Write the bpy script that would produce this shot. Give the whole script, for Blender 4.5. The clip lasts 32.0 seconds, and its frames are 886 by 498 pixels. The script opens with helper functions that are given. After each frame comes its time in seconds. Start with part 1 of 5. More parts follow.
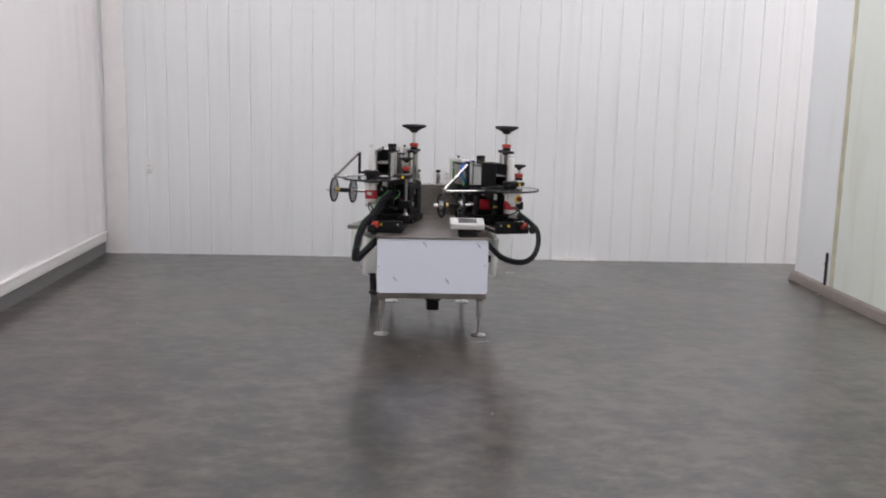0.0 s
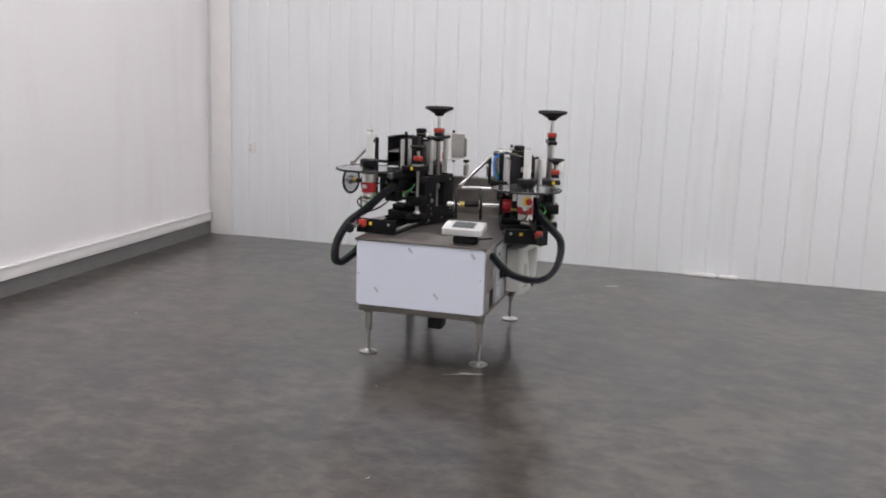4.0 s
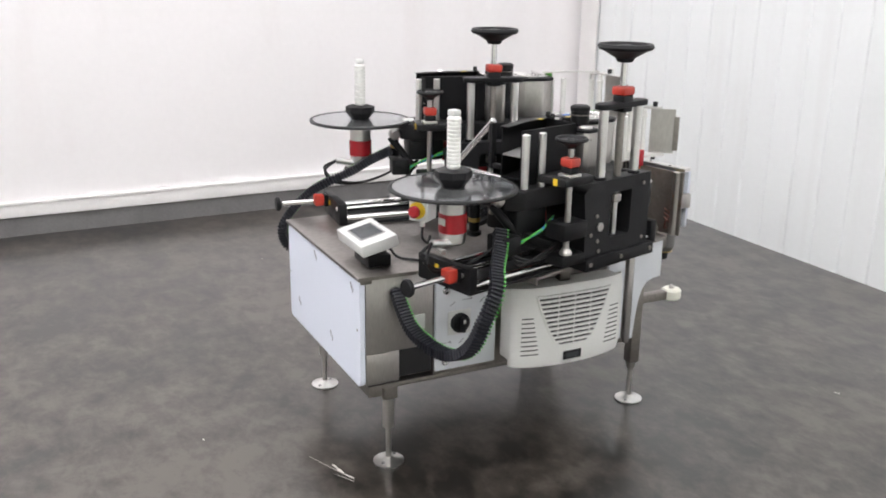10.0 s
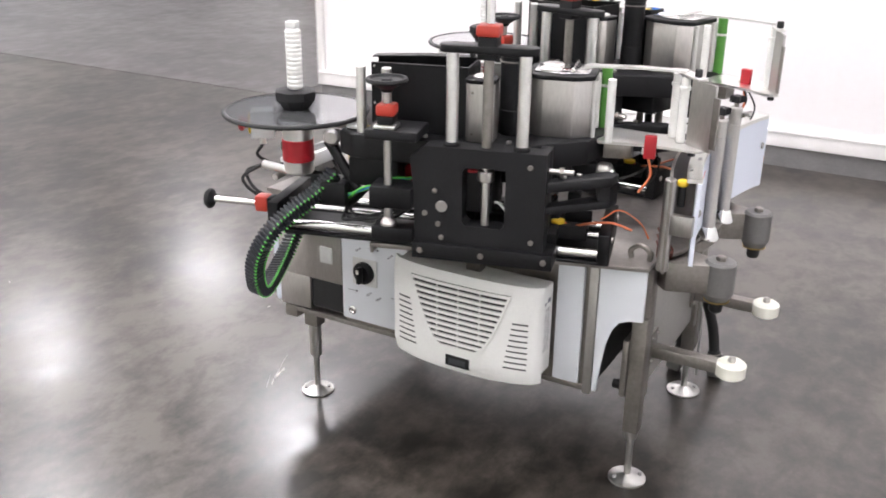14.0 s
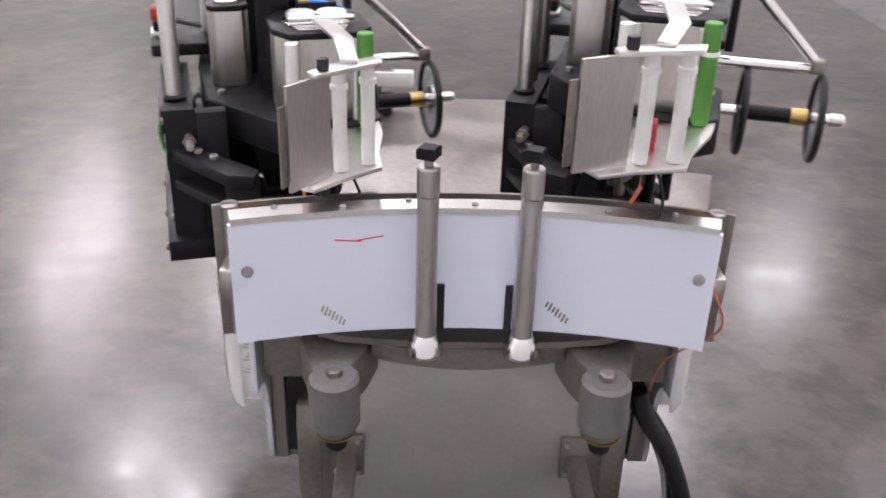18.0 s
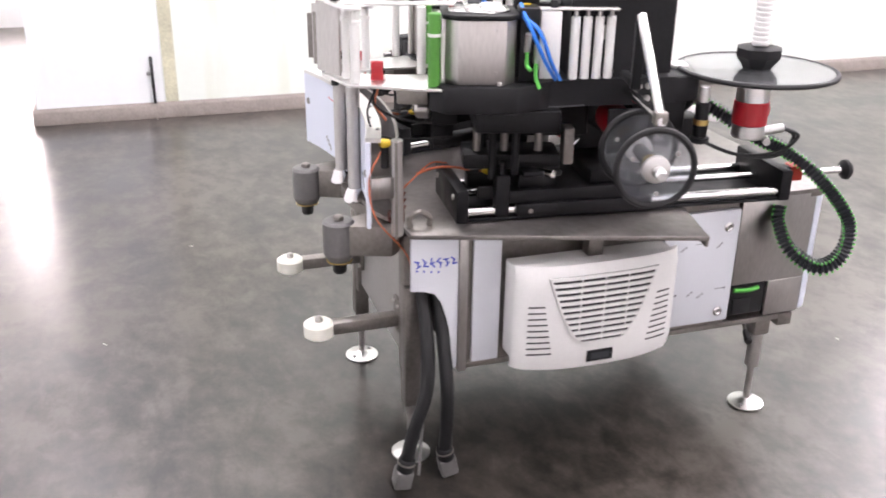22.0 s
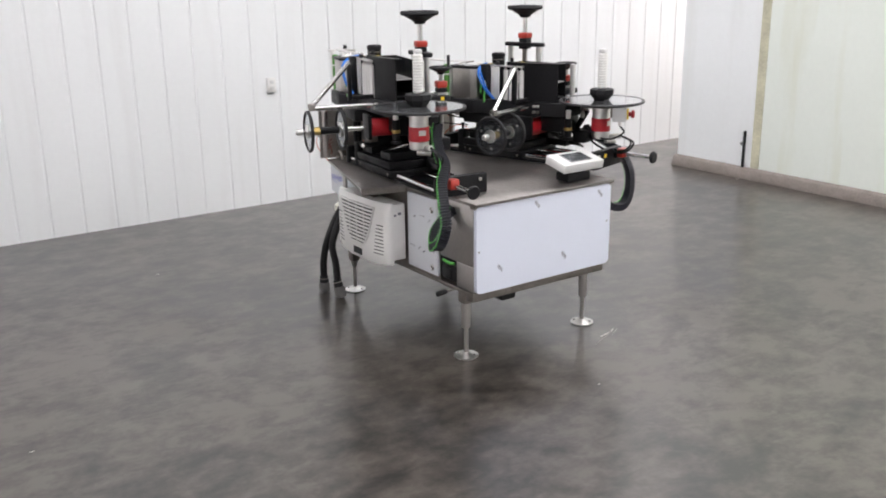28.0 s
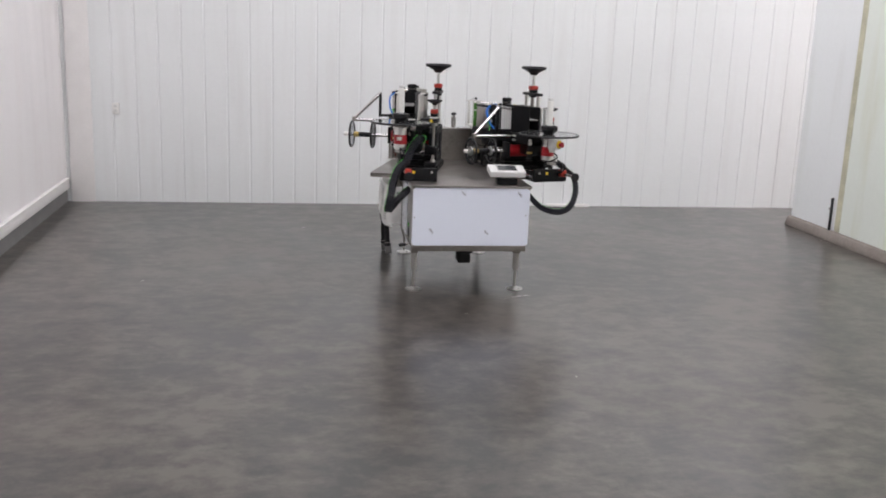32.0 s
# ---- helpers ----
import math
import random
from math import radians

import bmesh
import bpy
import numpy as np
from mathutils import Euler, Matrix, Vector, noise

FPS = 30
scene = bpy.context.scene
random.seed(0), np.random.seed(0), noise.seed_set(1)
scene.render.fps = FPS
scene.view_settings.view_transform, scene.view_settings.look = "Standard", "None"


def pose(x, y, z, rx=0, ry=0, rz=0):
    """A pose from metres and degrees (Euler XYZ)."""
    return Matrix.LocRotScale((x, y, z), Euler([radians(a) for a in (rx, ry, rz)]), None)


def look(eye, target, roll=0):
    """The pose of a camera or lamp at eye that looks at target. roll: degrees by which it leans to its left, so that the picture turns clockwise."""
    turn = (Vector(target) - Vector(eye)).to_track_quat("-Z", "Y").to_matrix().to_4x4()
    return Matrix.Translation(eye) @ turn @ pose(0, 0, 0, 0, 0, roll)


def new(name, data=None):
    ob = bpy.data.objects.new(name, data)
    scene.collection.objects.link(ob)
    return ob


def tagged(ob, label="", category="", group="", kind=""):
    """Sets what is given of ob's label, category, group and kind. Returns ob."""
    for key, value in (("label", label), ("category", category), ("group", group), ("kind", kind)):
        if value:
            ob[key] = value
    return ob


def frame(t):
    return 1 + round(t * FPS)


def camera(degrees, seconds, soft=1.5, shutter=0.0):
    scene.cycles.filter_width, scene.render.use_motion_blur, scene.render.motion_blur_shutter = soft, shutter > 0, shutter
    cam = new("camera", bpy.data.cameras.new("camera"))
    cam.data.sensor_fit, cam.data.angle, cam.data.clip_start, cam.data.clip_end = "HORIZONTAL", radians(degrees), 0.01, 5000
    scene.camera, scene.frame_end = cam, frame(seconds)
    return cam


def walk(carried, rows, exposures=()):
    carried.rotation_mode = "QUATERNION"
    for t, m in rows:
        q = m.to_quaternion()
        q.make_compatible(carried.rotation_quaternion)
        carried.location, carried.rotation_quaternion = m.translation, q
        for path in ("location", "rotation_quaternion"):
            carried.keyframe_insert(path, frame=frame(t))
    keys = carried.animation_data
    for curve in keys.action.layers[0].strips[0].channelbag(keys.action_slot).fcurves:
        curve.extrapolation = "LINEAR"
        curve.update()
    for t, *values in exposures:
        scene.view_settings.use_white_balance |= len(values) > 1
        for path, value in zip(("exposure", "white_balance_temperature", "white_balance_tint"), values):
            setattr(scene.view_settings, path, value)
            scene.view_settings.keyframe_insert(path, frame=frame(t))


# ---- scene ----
cam = camera(50.4, 32.0, 1.8, 0.45)
PATH = [
    (0, (-0.263, -7.233, 1.921), (-0.17, -5.262, 1.595), 1.4),
    (0.5, (-0.103, -7.138, 1.906), (-0.008, -5.17, 1.561), 2.1),
    (1, (0.102, -7.025, 1.911), (0.126, -5.057, 1.557), 2.0),
    (1.5, (0.351, -6.88, 1.916), (0.262, -4.911, 1.578), 2.1),
    (2, (0.631, -6.699, 1.914), (0.409, -4.74, 1.574), 1.8),
    (2.5, (0.908, -6.488, 1.913), (0.62, -4.539, 1.569), 2.2),
    (3, (1.19, -6.264, 1.919), (0.846, -4.327, 1.563), 2.5),
    (3.5, (1.494, -5.989, 1.928), (1.061, -4.072, 1.557), 2.0),
    (5.5, (2.591, -4.72, 1.932), (1.725, -2.963, 1.526), 2.6),
    (6, (2.828, -4.369, 1.937), (1.882, -2.66, 1.505), 2.3),
    (6.5, (3.008, -3.984, 1.954), (1.97, -2.337, 1.495), 1.5),
    (7, (3.167, -3.61, 1.959), (1.982, -2.065, 1.501), 0.5),
    (7.5, (3.295, -3.234, 1.965), (2.013, -1.778, 1.478), 0.2),
    (8, (3.411, -2.834, 1.978), (1.994, -1.544, 1.407), -0.0),
    (8.5, (3.475, -2.433, 1.983), (2.007, -1.21, 1.391), 0.9),
    (9, (3.495, -2.034, 1.971), (1.949, -0.896, 1.411), 1.4),
    (9.5, (3.52, -1.588, 1.964), (1.876, -0.615, 1.374), 1.2),
    (10, (3.496, -1.18, 1.947), (1.786, -0.33, 1.353), 0.8),
    (10.5, (3.469, -0.772, 1.922), (1.673, -0.124, 1.329), 0.0),
    (11, (3.458, -0.386, 1.911), (1.618, 0.11, 1.303), 0.2),
    (11.5, (3.453, 0.013, 1.9), (1.574, 0.3, 1.278), -0.6),
    (12, (3.43, 0.43, 1.884), (1.537, 0.537, 1.249), -0.8),
    (12.5, (3.357, 0.866, 1.896), (1.483, 0.693, 1.218), -0.6),
    (13, (3.275, 1.294, 1.893), (1.44, 0.926, 1.189), 0.7),
    (13.5, (3.13, 1.716, 1.89), (1.386, 1.067, 1.156), 0.7),
    (15.5, (2.008, 2.838, 1.856), (0.832, 1.443, 1.036), 2.1),
    (16, (1.638, 2.932, 1.875), (0.645, 1.425, 1.013), 2.0),
    (16.5, (1.266, 3.013, 1.859), (0.454, 1.411, 0.979), 1.6),
    (17, (0.904, 3.024, 1.828), (0.255, 1.354, 0.938), 1.4),
    (17.5, (0.496, 3.046, 1.812), (0.079, 1.302, 0.928), 0.7),
    (18, (0.093, 2.995, 1.816), (0.051, 1.222, 0.892), 1.7),
    (18.5, (-0.222, 2.957, 1.816), (0.119, 1.229, 0.868), 1.8),
    (19, (-0.583, 2.925, 1.837), (0.023, 1.286, 0.862), 2.4),
    (19.5, (-0.961, 2.854, 1.848), (-0.003, 1.403, 0.861), 1.9),
    (20, (-1.356, 2.742, 1.837), (-0.109, 1.528, 0.853), 1.4),
    (20.5, (-1.765, 2.632, 1.828), (-0.307, 1.582, 0.95), 1.1),
    (21, (-2.121, 2.536, 1.841), (-0.604, 1.587, 0.947), 1.6),
    (21.5, (-2.484, 2.331, 1.84), (-0.833, 1.591, 0.987), 1.6),
    (22, (-2.768, 2.088, 1.812), (-1.028, 1.499, 1.022), 0.9),
    (22.5, (-2.998, 1.762, 1.8), (-1.19, 1.353, 1.049), 1.0),
    (23, (-3.169, 1.361, 1.798), (-1.318, 1.224, 1.054), 0.1),
    (23.5, (-3.277, 0.952, 1.778), (-1.413, 1.058, 1.061), -0.4),
    (24, (-3.319, 0.484, 1.77), (-1.473, 0.844, 1.089), -1.2),
    (24.5, (-3.312, -0.008, 1.769), (-1.517, 0.594, 1.125), -0.8),
    (25, (-3.269, -0.45, 1.798), (-1.554, 0.35, 1.152), -0.6),
    (25.5, (-3.252, -0.931, 1.815), (-1.645, 0.068, 1.164), -0.9),
    (26, (-3.235, -1.462, 1.803), (-1.752, -0.279, 1.169), -1.3),
    (26.5, (-3.187, -1.93, 1.814), (-1.789, -0.654, 1.17), -0.8),
    (28.5, (-2.88, -3.879, 1.872), (-1.871, -2.235, 1.343), 0.6),
    (29, (-2.743, -4.36, 1.867), (-1.798, -2.668, 1.375), 2.6),
    (29.5, (-2.553, -4.846, 1.856), (-1.742, -3.078, 1.392), 1.2),
    (30, (-2.33, -5.291, 1.86), (-1.607, -3.479, 1.418), 1.7),
    (30.5, (-2.086, -5.704, 1.856), (-1.478, -3.847, 1.428), 1.2),
    (31, (-1.799, -6.086, 1.864), (-1.312, -4.195, 1.434), 1.5),
    (31.5, (-1.532, -6.399, 1.878), (-1.124, -4.49, 1.441), 2.2),
    (32, (-1.274, -6.665, 1.885), (-0.964, -4.74, 1.44), 2.2),
]
EXPOSURES = [(0, -0.40, 6500, 9.0), (3, -0.36, 6500, 9.0), (6, -0.14, 6500, 6.0), (9, 0.2, 6500, 5.0), (12, 0.58, 6500, 7.0), (13.5, 0.7, 6500, 8.5), (16, 0.86, 6500, 11.0), (17, 0.8, 6500, 14.0), (18, 0.38, 6500, 14.5), (19, 0.42, 6500, 14.0), (20, 0.78, 6500, 13.5), (21, 0.95, 6500, 13.5), (23, 0.90, 6500, 13.0), (24, 0.72, 6500, 11.7), (25, 0.56, 6500, 10), (26, 0.5, 6500, 9), (29, 0.02, 6500, 6.0), (32, -0.19, 6500, 8.0)]
walk(cam, [(t, look(eye, target, roll)) for t, eye, target, roll in PATH], EXPOSURES)

# ---- world and light ----
world = bpy.data.worlds.new("world")
scene.world = world
world.use_nodes = True
world.node_tree.nodes["Background"].inputs[0].default_value = (0.9, 0.95, 1.0, 1)
world.node_tree.nodes["Background"].inputs[1].default_value = 0.05
FILL_POWER = 3.3


# ---- materials ----
def material(name, colour, rough=0.5, metal=0.0, vary=0.15, scale=6.0, fine=60.0, bump=0.05, rough_vary=0.1,
             spec=0.5, trans=0.0, stretch=(1, 1, 1), coat=0.0):
    """A surface with variation at two scales and a fine relief."""
    m = bpy.data.materials.new(name)
    m.use_nodes = True
    nt = m.node_tree
    b = nt.nodes["Principled BSDF"]
    co = nt.nodes.new("ShaderNodeTexCoord")
    mp = nt.nodes.new("ShaderNodeMapping")
    mp.inputs["Scale"].default_value = stretch
    geo = nt.nodes.new("ShaderNodeNewGeometry")
    nt.links.new(geo.outputs["Position"], mp.inputs["Vector"])
    n1 = nt.nodes.new("ShaderNodeTexNoise")
    n1.inputs["Scale"].default_value, n1.inputs["Detail"].default_value = scale, 5
    n2 = nt.nodes.new("ShaderNodeTexNoise")
    n2.inputs["Scale"].default_value, n2.inputs["Detail"].default_value = fine, 3
    for n in (n1, n2):
        nt.links.new(mp.outputs["Vector"], n.inputs["Vector"])
    mix = nt.nodes.new("ShaderNodeMix")
    mix.inputs[0].default_value = 0.4
    nt.links.new(n1.outputs["Fac"], mix.inputs[2])
    nt.links.new(n2.outputs["Fac"], mix.inputs[3])
    ramp = nt.nodes.new("ShaderNodeMapRange")
    ramp.inputs[1].default_value, ramp.inputs[2].default_value = 0.3, 0.7
    ramp.inputs[3].default_value, ramp.inputs[4].default_value = 1 - vary, 1 + vary
    nt.links.new(mix.outputs[0], ramp.inputs[0])
    sc = nt.nodes.new("ShaderNodeVectorMath")
    sc.operation = "SCALE"
    sc.inputs[0].default_value = colour
    nt.links.new(ramp.outputs[0], sc.inputs["Scale"])
    nt.links.new(sc.outputs[0], b.inputs["Base Color"])
    rr = nt.nodes.new("ShaderNodeMapRange")
    rr.inputs[1].default_value, rr.inputs[2].default_value = 0.3, 0.7
    lo, hi = max(0.02, rough - rough_vary), min(1, rough + rough_vary)
    if lo < 0.285 < hi:
        lo, hi = (0.285, max(hi, 0.33)) if rough >= 0.275 else (min(lo, 0.22), 0.265)
    rr.inputs[3].default_value, rr.inputs[4].default_value = lo, hi
    nt.links.new(n1.outputs["Fac"], rr.inputs[0])
    nt.links.new(rr.outputs[0], b.inputs["Roughness"])
    b.inputs["Metallic"].default_value = metal
    b.inputs["Specular IOR Level"].default_value = spec
    b.inputs["Transmission Weight"].default_value = trans
    b.inputs["Coat Weight"].default_value = coat
    if bump:
        bp = nt.nodes.new("ShaderNodeBump")
        bp.inputs["Strength"].default_value, bp.inputs["Distance"].default_value = bump, 0.004
        nt.links.new(n2.outputs["Fac"], bp.inputs["Height"])
        nt.links.new(bp.outputs[0], b.inputs["Normal"])
    return m


def concrete(name, dark, light, rough0, rough1, blotch=0.30):
    """Worn polished concrete: broad clouds, trowel sweeps, fine speckle, damp darker patches and uneven gloss."""
    m = bpy.data.materials.new(name)
    m.use_nodes = True
    nt = m.node_tree
    b = nt.nodes["Principled BSDF"]
    geo = nt.nodes.new("ShaderNodeNewGeometry")

    def noise_node(scale, detail, distort=0.0, stretch=(1, 1, 1), rough=0.55):
        mp = nt.nodes.new("ShaderNodeMapping")
        mp.inputs["Scale"].default_value = stretch
        nt.links.new(geo.outputs["Position"], mp.inputs["Vector"])
        n = nt.nodes.new("ShaderNodeTexNoise")
        n.inputs["Scale"].default_value, n.inputs["Detail"].default_value = scale, detail
        n.inputs["Distortion"].default_value, n.inputs["Roughness"].default_value = distort, rough
        nt.links.new(mp.outputs["Vector"], n.inputs["Vector"])
        return n.outputs["Fac"]

    def remap(src, a, c, lo, hi):
        r = nt.nodes.new("ShaderNodeMapRange")
        for i, v in enumerate((a, c, lo, hi)):
            r.inputs[i + 1].default_value = v
        nt.links.new(src, r.inputs[0])
        return r.outputs[0]

    def combine(op, p, q):
        r = nt.nodes.new("ShaderNodeMath")
        r.operation = op
        for i, v in enumerate((p, q)):
            if isinstance(v, float):
                r.inputs[i].default_value = v
            else:
                nt.links.new(v, r.inputs[i])
        return r.outputs[0]

    clouds = remap(noise_node(0.42, 3, 0.2), 0.28, 0.72, 0.0, 1.0)
    sweeps = remap(noise_node(1.5, 5, 0.25, (1, 0.75, 1), 0.55), 0.25, 0.75, 0.0, 1.0)
    flecks = remap(noise_node(5.5, 8, 0.2, (0.8, 1, 1), 0.68), 0.28, 0.72, 0.0, 1.0)
    speck = noise_node(60.0, 3)
    scuffs = remap(noise_node(13.0, 6, 0.7, (0.6, 1, 1), 0.6), 0.3, 0.7, 0.0, 1.0)
    f = combine("ADD", combine("MULTIPLY", clouds, 0.20), combine("MULTIPLY", sweeps, 0.28))
    f = combine("ADD", combine("ADD", f, combine("MULTIPLY", flecks, 0.34)), combine("MULTIPLY", scuffs, 0.14))
    f = combine("ADD", f, combine("MULTIPLY", speck, 0.08))
    ramp = nt.nodes.new("ShaderNodeValToRGB")
    ramp.color_ramp.elements[0].position, ramp.color_ramp.elements[0].color = 0.39, (*dark, 1)
    ramp.color_ramp.elements[1].position, ramp.color_ramp.elements[1].color = 0.65, (*light, 1)
    mid = ramp.color_ramp.elements.new(0.52)
    mid.color = (0.46 * (dark[0] + light[0]), 0.44 * (dark[1] + light[1]), 0.43 * (dark[2] + light[2]), 1)
    nt.links.new(f, ramp.inputs[0])
    nt.links.new(ramp.outputs[0], b.inputs["Base Color"])
    gloss = combine("ADD", combine("MULTIPLY", sweeps, 0.70), combine("MULTIPLY", flecks, blotch))
    nt.links.new(remap(gloss, 0.1, 0.9, rough0, rough1), b.inputs["Roughness"])
    bp = nt.nodes.new("ShaderNodeBump")
    bp.inputs["Strength"].default_value, bp.inputs["Distance"].default_value = 0.04, 0.002
    nt.links.new(combine("ADD", flecks, combine("MULTIPLY", speck, 0.3)), bp.inputs["Height"])
    nt.links.new(bp.outputs[0], b.inputs["Normal"])
    b.inputs["Specular IOR Level"].default_value = 0.42
    # a worn sealer film: thin, glossier than the concrete, rubbed away in places
    nt.links.new(remap(gloss, 0.15, 0.85, 0.85, 0.30), b.inputs["Coat Weight"])
    nt.links.new(remap(combine("ADD", combine("MULTIPLY", flecks, 0.6), combine("MULTIPLY", scuffs, 0.4)), 0.2, 0.8, 0.15, 0.27), b.inputs["Coat Roughness"])
    b.inputs["Coat IOR"].default_value = 1.5
    return m


def streaked_paint(name, colour, stain, amount, rough=0.5, spread=0.62, xstretch=5.0):
    """Painted wall with faint vertical runs, broad uneven patches and scuffs."""
    m = material(name, colour, rough, vary=0.025, scale=0.8, fine=25, bump=0.02)
    nt = m.node_tree
    b = nt.nodes["Principled BSDF"]
    geo = nt.nodes.new("ShaderNodeNewGeometry")
    mp = nt.nodes.new("ShaderNodeMapping")
    mp.inputs["Scale"].default_value = (xstretch, xstretch, 0.35)
    nt.links.new(geo.outputs["Position"], mp.inputs["Vector"])
    n = nt.nodes.new("ShaderNodeTexNoise")
    n.inputs["Scale"].default_value, n.inputs["Detail"].default_value = 1.4, 6
    nt.links.new(mp.outputs["Vector"], n.inputs["Vector"])
    r = nt.nodes.new("ShaderNodeMapRange")
    r.inputs[1].default_value, r.inputs[2].default_value = spread - 0.1, spread + 0.12
    r.inputs[3].default_value, r.inputs[4].default_value = 0.0, amount
    nt.links.new(n.outputs["Fac"], r.inputs[0])
    mix = nt.nodes.new("ShaderNodeMix")
    mix.data_type = "RGBA"
    old = b.inputs["Base Color"].links[0].from_socket
    nt.links.new(r.outputs[0], mix.inputs[0])
    nt.links.new(old, mix.inputs[6])
    mix.inputs[7].default_value = (*stain, 1)
    nt.links.new(mix.outputs[2], b.inputs["Base Color"])
    return m


def glow(name, colour, strength):
    m = bpy.data.materials.new(name)
    m.use_nodes = True
    b = m.node_tree.nodes["Principled BSDF"]
    b.inputs["Base Color"].default_value = (0.9, 0.9, 0.9, 1)
    b.inputs["Emission Color"].default_value = (*colour, 1)
    b.inputs["Emission Strength"].default_value = strength
    return m


FLOOR = concrete("polished_concrete", (0.0105, 0.0092, 0.0077), (0.078, 0.068, 0.058), 0.288, 0.36)
HALL_FLOOR = concrete("sealed_concrete", (0.075, 0.069, 0.071), (0.125, 0.116, 0.118), 0.288, 0.33)
WALL_WHITE = streaked_paint("white_sheet_wall", (0.82, 0.795, 0.80), (0.60, 0.52, 0.50), 0.22, 0.45, 0.66, 1.6)
PANEL_WHITE = streaked_paint("white_liner_panel", (0.785, 0.80, 0.805), (0.60, 0.585, 0.575), 0.22, 0.35, 0.62, 5.0)
WALL_GREEN = streaked_paint("pale_green_wall", (0.78, 0.82, 0.76), (0.62, 0.62, 0.44), 0.45, 0.5, 0.62, 3.0)
WALL_BLUE = streaked_paint("pale_blue_wall", (0.84, 0.86, 0.865), (0.66, 0.66, 0.63), 0.3, 0.5, 0.62, 3.0)
STAIN_YELLOW = material("yellowed_sealant", (0.56, 0.54, 0.40), 0.6, vary=0.3, scale=4)
SKIRT = material("white_skirting", (0.82, 0.80, 0.79), 0.4, vary=0.05)
KERB_GREY = material("grey_kerb_paint", (0.17, 0.165, 0.165), 0.5, vary=0.2)
KERB_PINK = material("bare_kerb", (0.25, 0.215, 0.195), 0.7, vary=0.25, scale=9)
CEILING = material("ceiling_white", (0.75, 0.76, 0.76), 0.7, vary=0.05)
# glow of the added fill panels; no lamps are known above the bay
FILL_PANEL = glow("added_fill_panel", (1.03, 0.985, 1.03), FILL_POWER)
LIGHT_BAY = glow("bay_lamp_diffuser", (1.03, 0.985, 1.03), 22.0)
DAYLIGHT = glow("daylight", (1.12, 0.96, 0.95), 3.2)
HIGH_WINDOW = glow("high_window_daylight", (1.09, 0.96, 1.04), 5.5)
STEEL = material("brushed_stainless", (0.50, 0.48, 0.46), 0.34, 1.0, 0.16, 5, 140, 0.04, 0.10, stretch=(1, 1, 0.25))
STEEL_DULL = material("worn_stainless", (0.275, 0.255, 0.235), 0.44, 0.9, 0.25, 7, 70, 0.08, 0.12)
TABLE_STEEL = material("worn_table_steel", (0.29, 0.27, 0.255), 0.36, 0.9, 0.22, 6, 45, 0.06, 0.12)
PLATE_STEEL = material("filmed_plate_steel", (0.52, 0.51, 0.49), 0.40, 0.65, 0.10, 6, 60, 0.03, 0.06)
CHROME = material("polished_steel", (0.72, 0.71, 0.70), 0.12, 1.0, 0.05, 20, 90, 0.0, 0.04)
ALU = material("satin_aluminium", (0.72, 0.71, 0.69), 0.30, 1.0, 0.08, 12, 120, 0.03, 0.06)
ALU_WHITE = material("white_roller", (0.74, 0.735, 0.71), 0.34, 0.2, 0.05, 20, 90, 0.02, 0.05)
BLACK = material("black_anodised", (0.008, 0.008, 0.009), 0.42, 0.0, 0.3, 10, 80, 0.08, 0.12, spec=0.2)
BLACK_CAST = material("charcoal_cast", (0.0105, 0.0105, 0.0118), 0.5, 0.0, 0.25, 14, 120, 0.15, 0.1, spec=0.25)
RUBBER = material("black_rubber", (0.010, 0.010, 0.011), 0.5, 0.0, 0.25, 15, 120, 0.1, spec=0.4)
FILM = material("film_on_steel", (0.70, 0.735, 0.83), 0.55, 0.0, 0.012, 2, 30, 0.03, 0.03)
FILM_SIDE = material("film_side", (0.70, 0.72, 0.76), 0.28, 0.1, 0.02, 2, 30, 0.03, 0.04)
PLASTIC = material("offwhite_plastic", (0.76, 0.755, 0.735), 0.42, 0.0, 0.05, 6, 120, 0.03)
GREY_PLASTIC = material("pale_grey_plastic", (0.62, 0.62, 0.61), 0.4, 0.0, 0.05, 8, 120, 0.03)
RED = material("red_motor_paint", (0.36, 0.012, 0.02), 0.35, 0.0, 0.1, 15, 90, 0.03)
ORANGE = material("orange_red_plastic", (0.40, 0.036, 0.022), 0.4, 0.0, 0.1, 15, 90, 0.03)
YELLOW = material("yellow_plastic", (0.75, 0.52, 0.03), 0.4, 0.0, 0.1, 15, 90, 0.0)
GREEN = material("green_roller_rubber", (0.07, 0.24, 0.035), 0.5, 0.0, 0.15, 15, 90, 0.05)
GREEN_CLIP = material("green_wire", (0.10, 0.48, 0.07), 0.4, 0.0, 0.1)
BLUE = material("blue_hose", (0.02, 0.17, 0.62), 0.35, 0.0, 0.1)
COPPER_WIRE = material("orange_wire", (0.60, 0.15, 0.06), 0.45, 0.0, 0.1)
BRASS = material("brass", (0.52, 0.38, 0.14), 0.3, 1.0, 0.1)
NYLON = material("nylon_wheel", (0.80, 0.79, 0.70), 0.45, 0.0, 0.05)
BLADE_GREY = material("grey_urethane", (0.25, 0.245, 0.24), 0.55, 0.0, 0.15, 18, 90, 0.1)
BUMPER_GREY = material("dull_bumper_grey", (0.17, 0.165, 0.16), 0.5, 0.3, 0.15, 18, 90, 0.08)
SCREEN = material("dark_screen", (0.05, 0.055, 0.06), 0.18, 0.0, 0.1, 6, 90, 0.0)
# near-black of dark parts, also painted shade in recesses, slots and cut-outs
DARK = material("dark_part_and_shade", (0.012, 0.012, 0.013), 0.7, 0.0, 0.1)
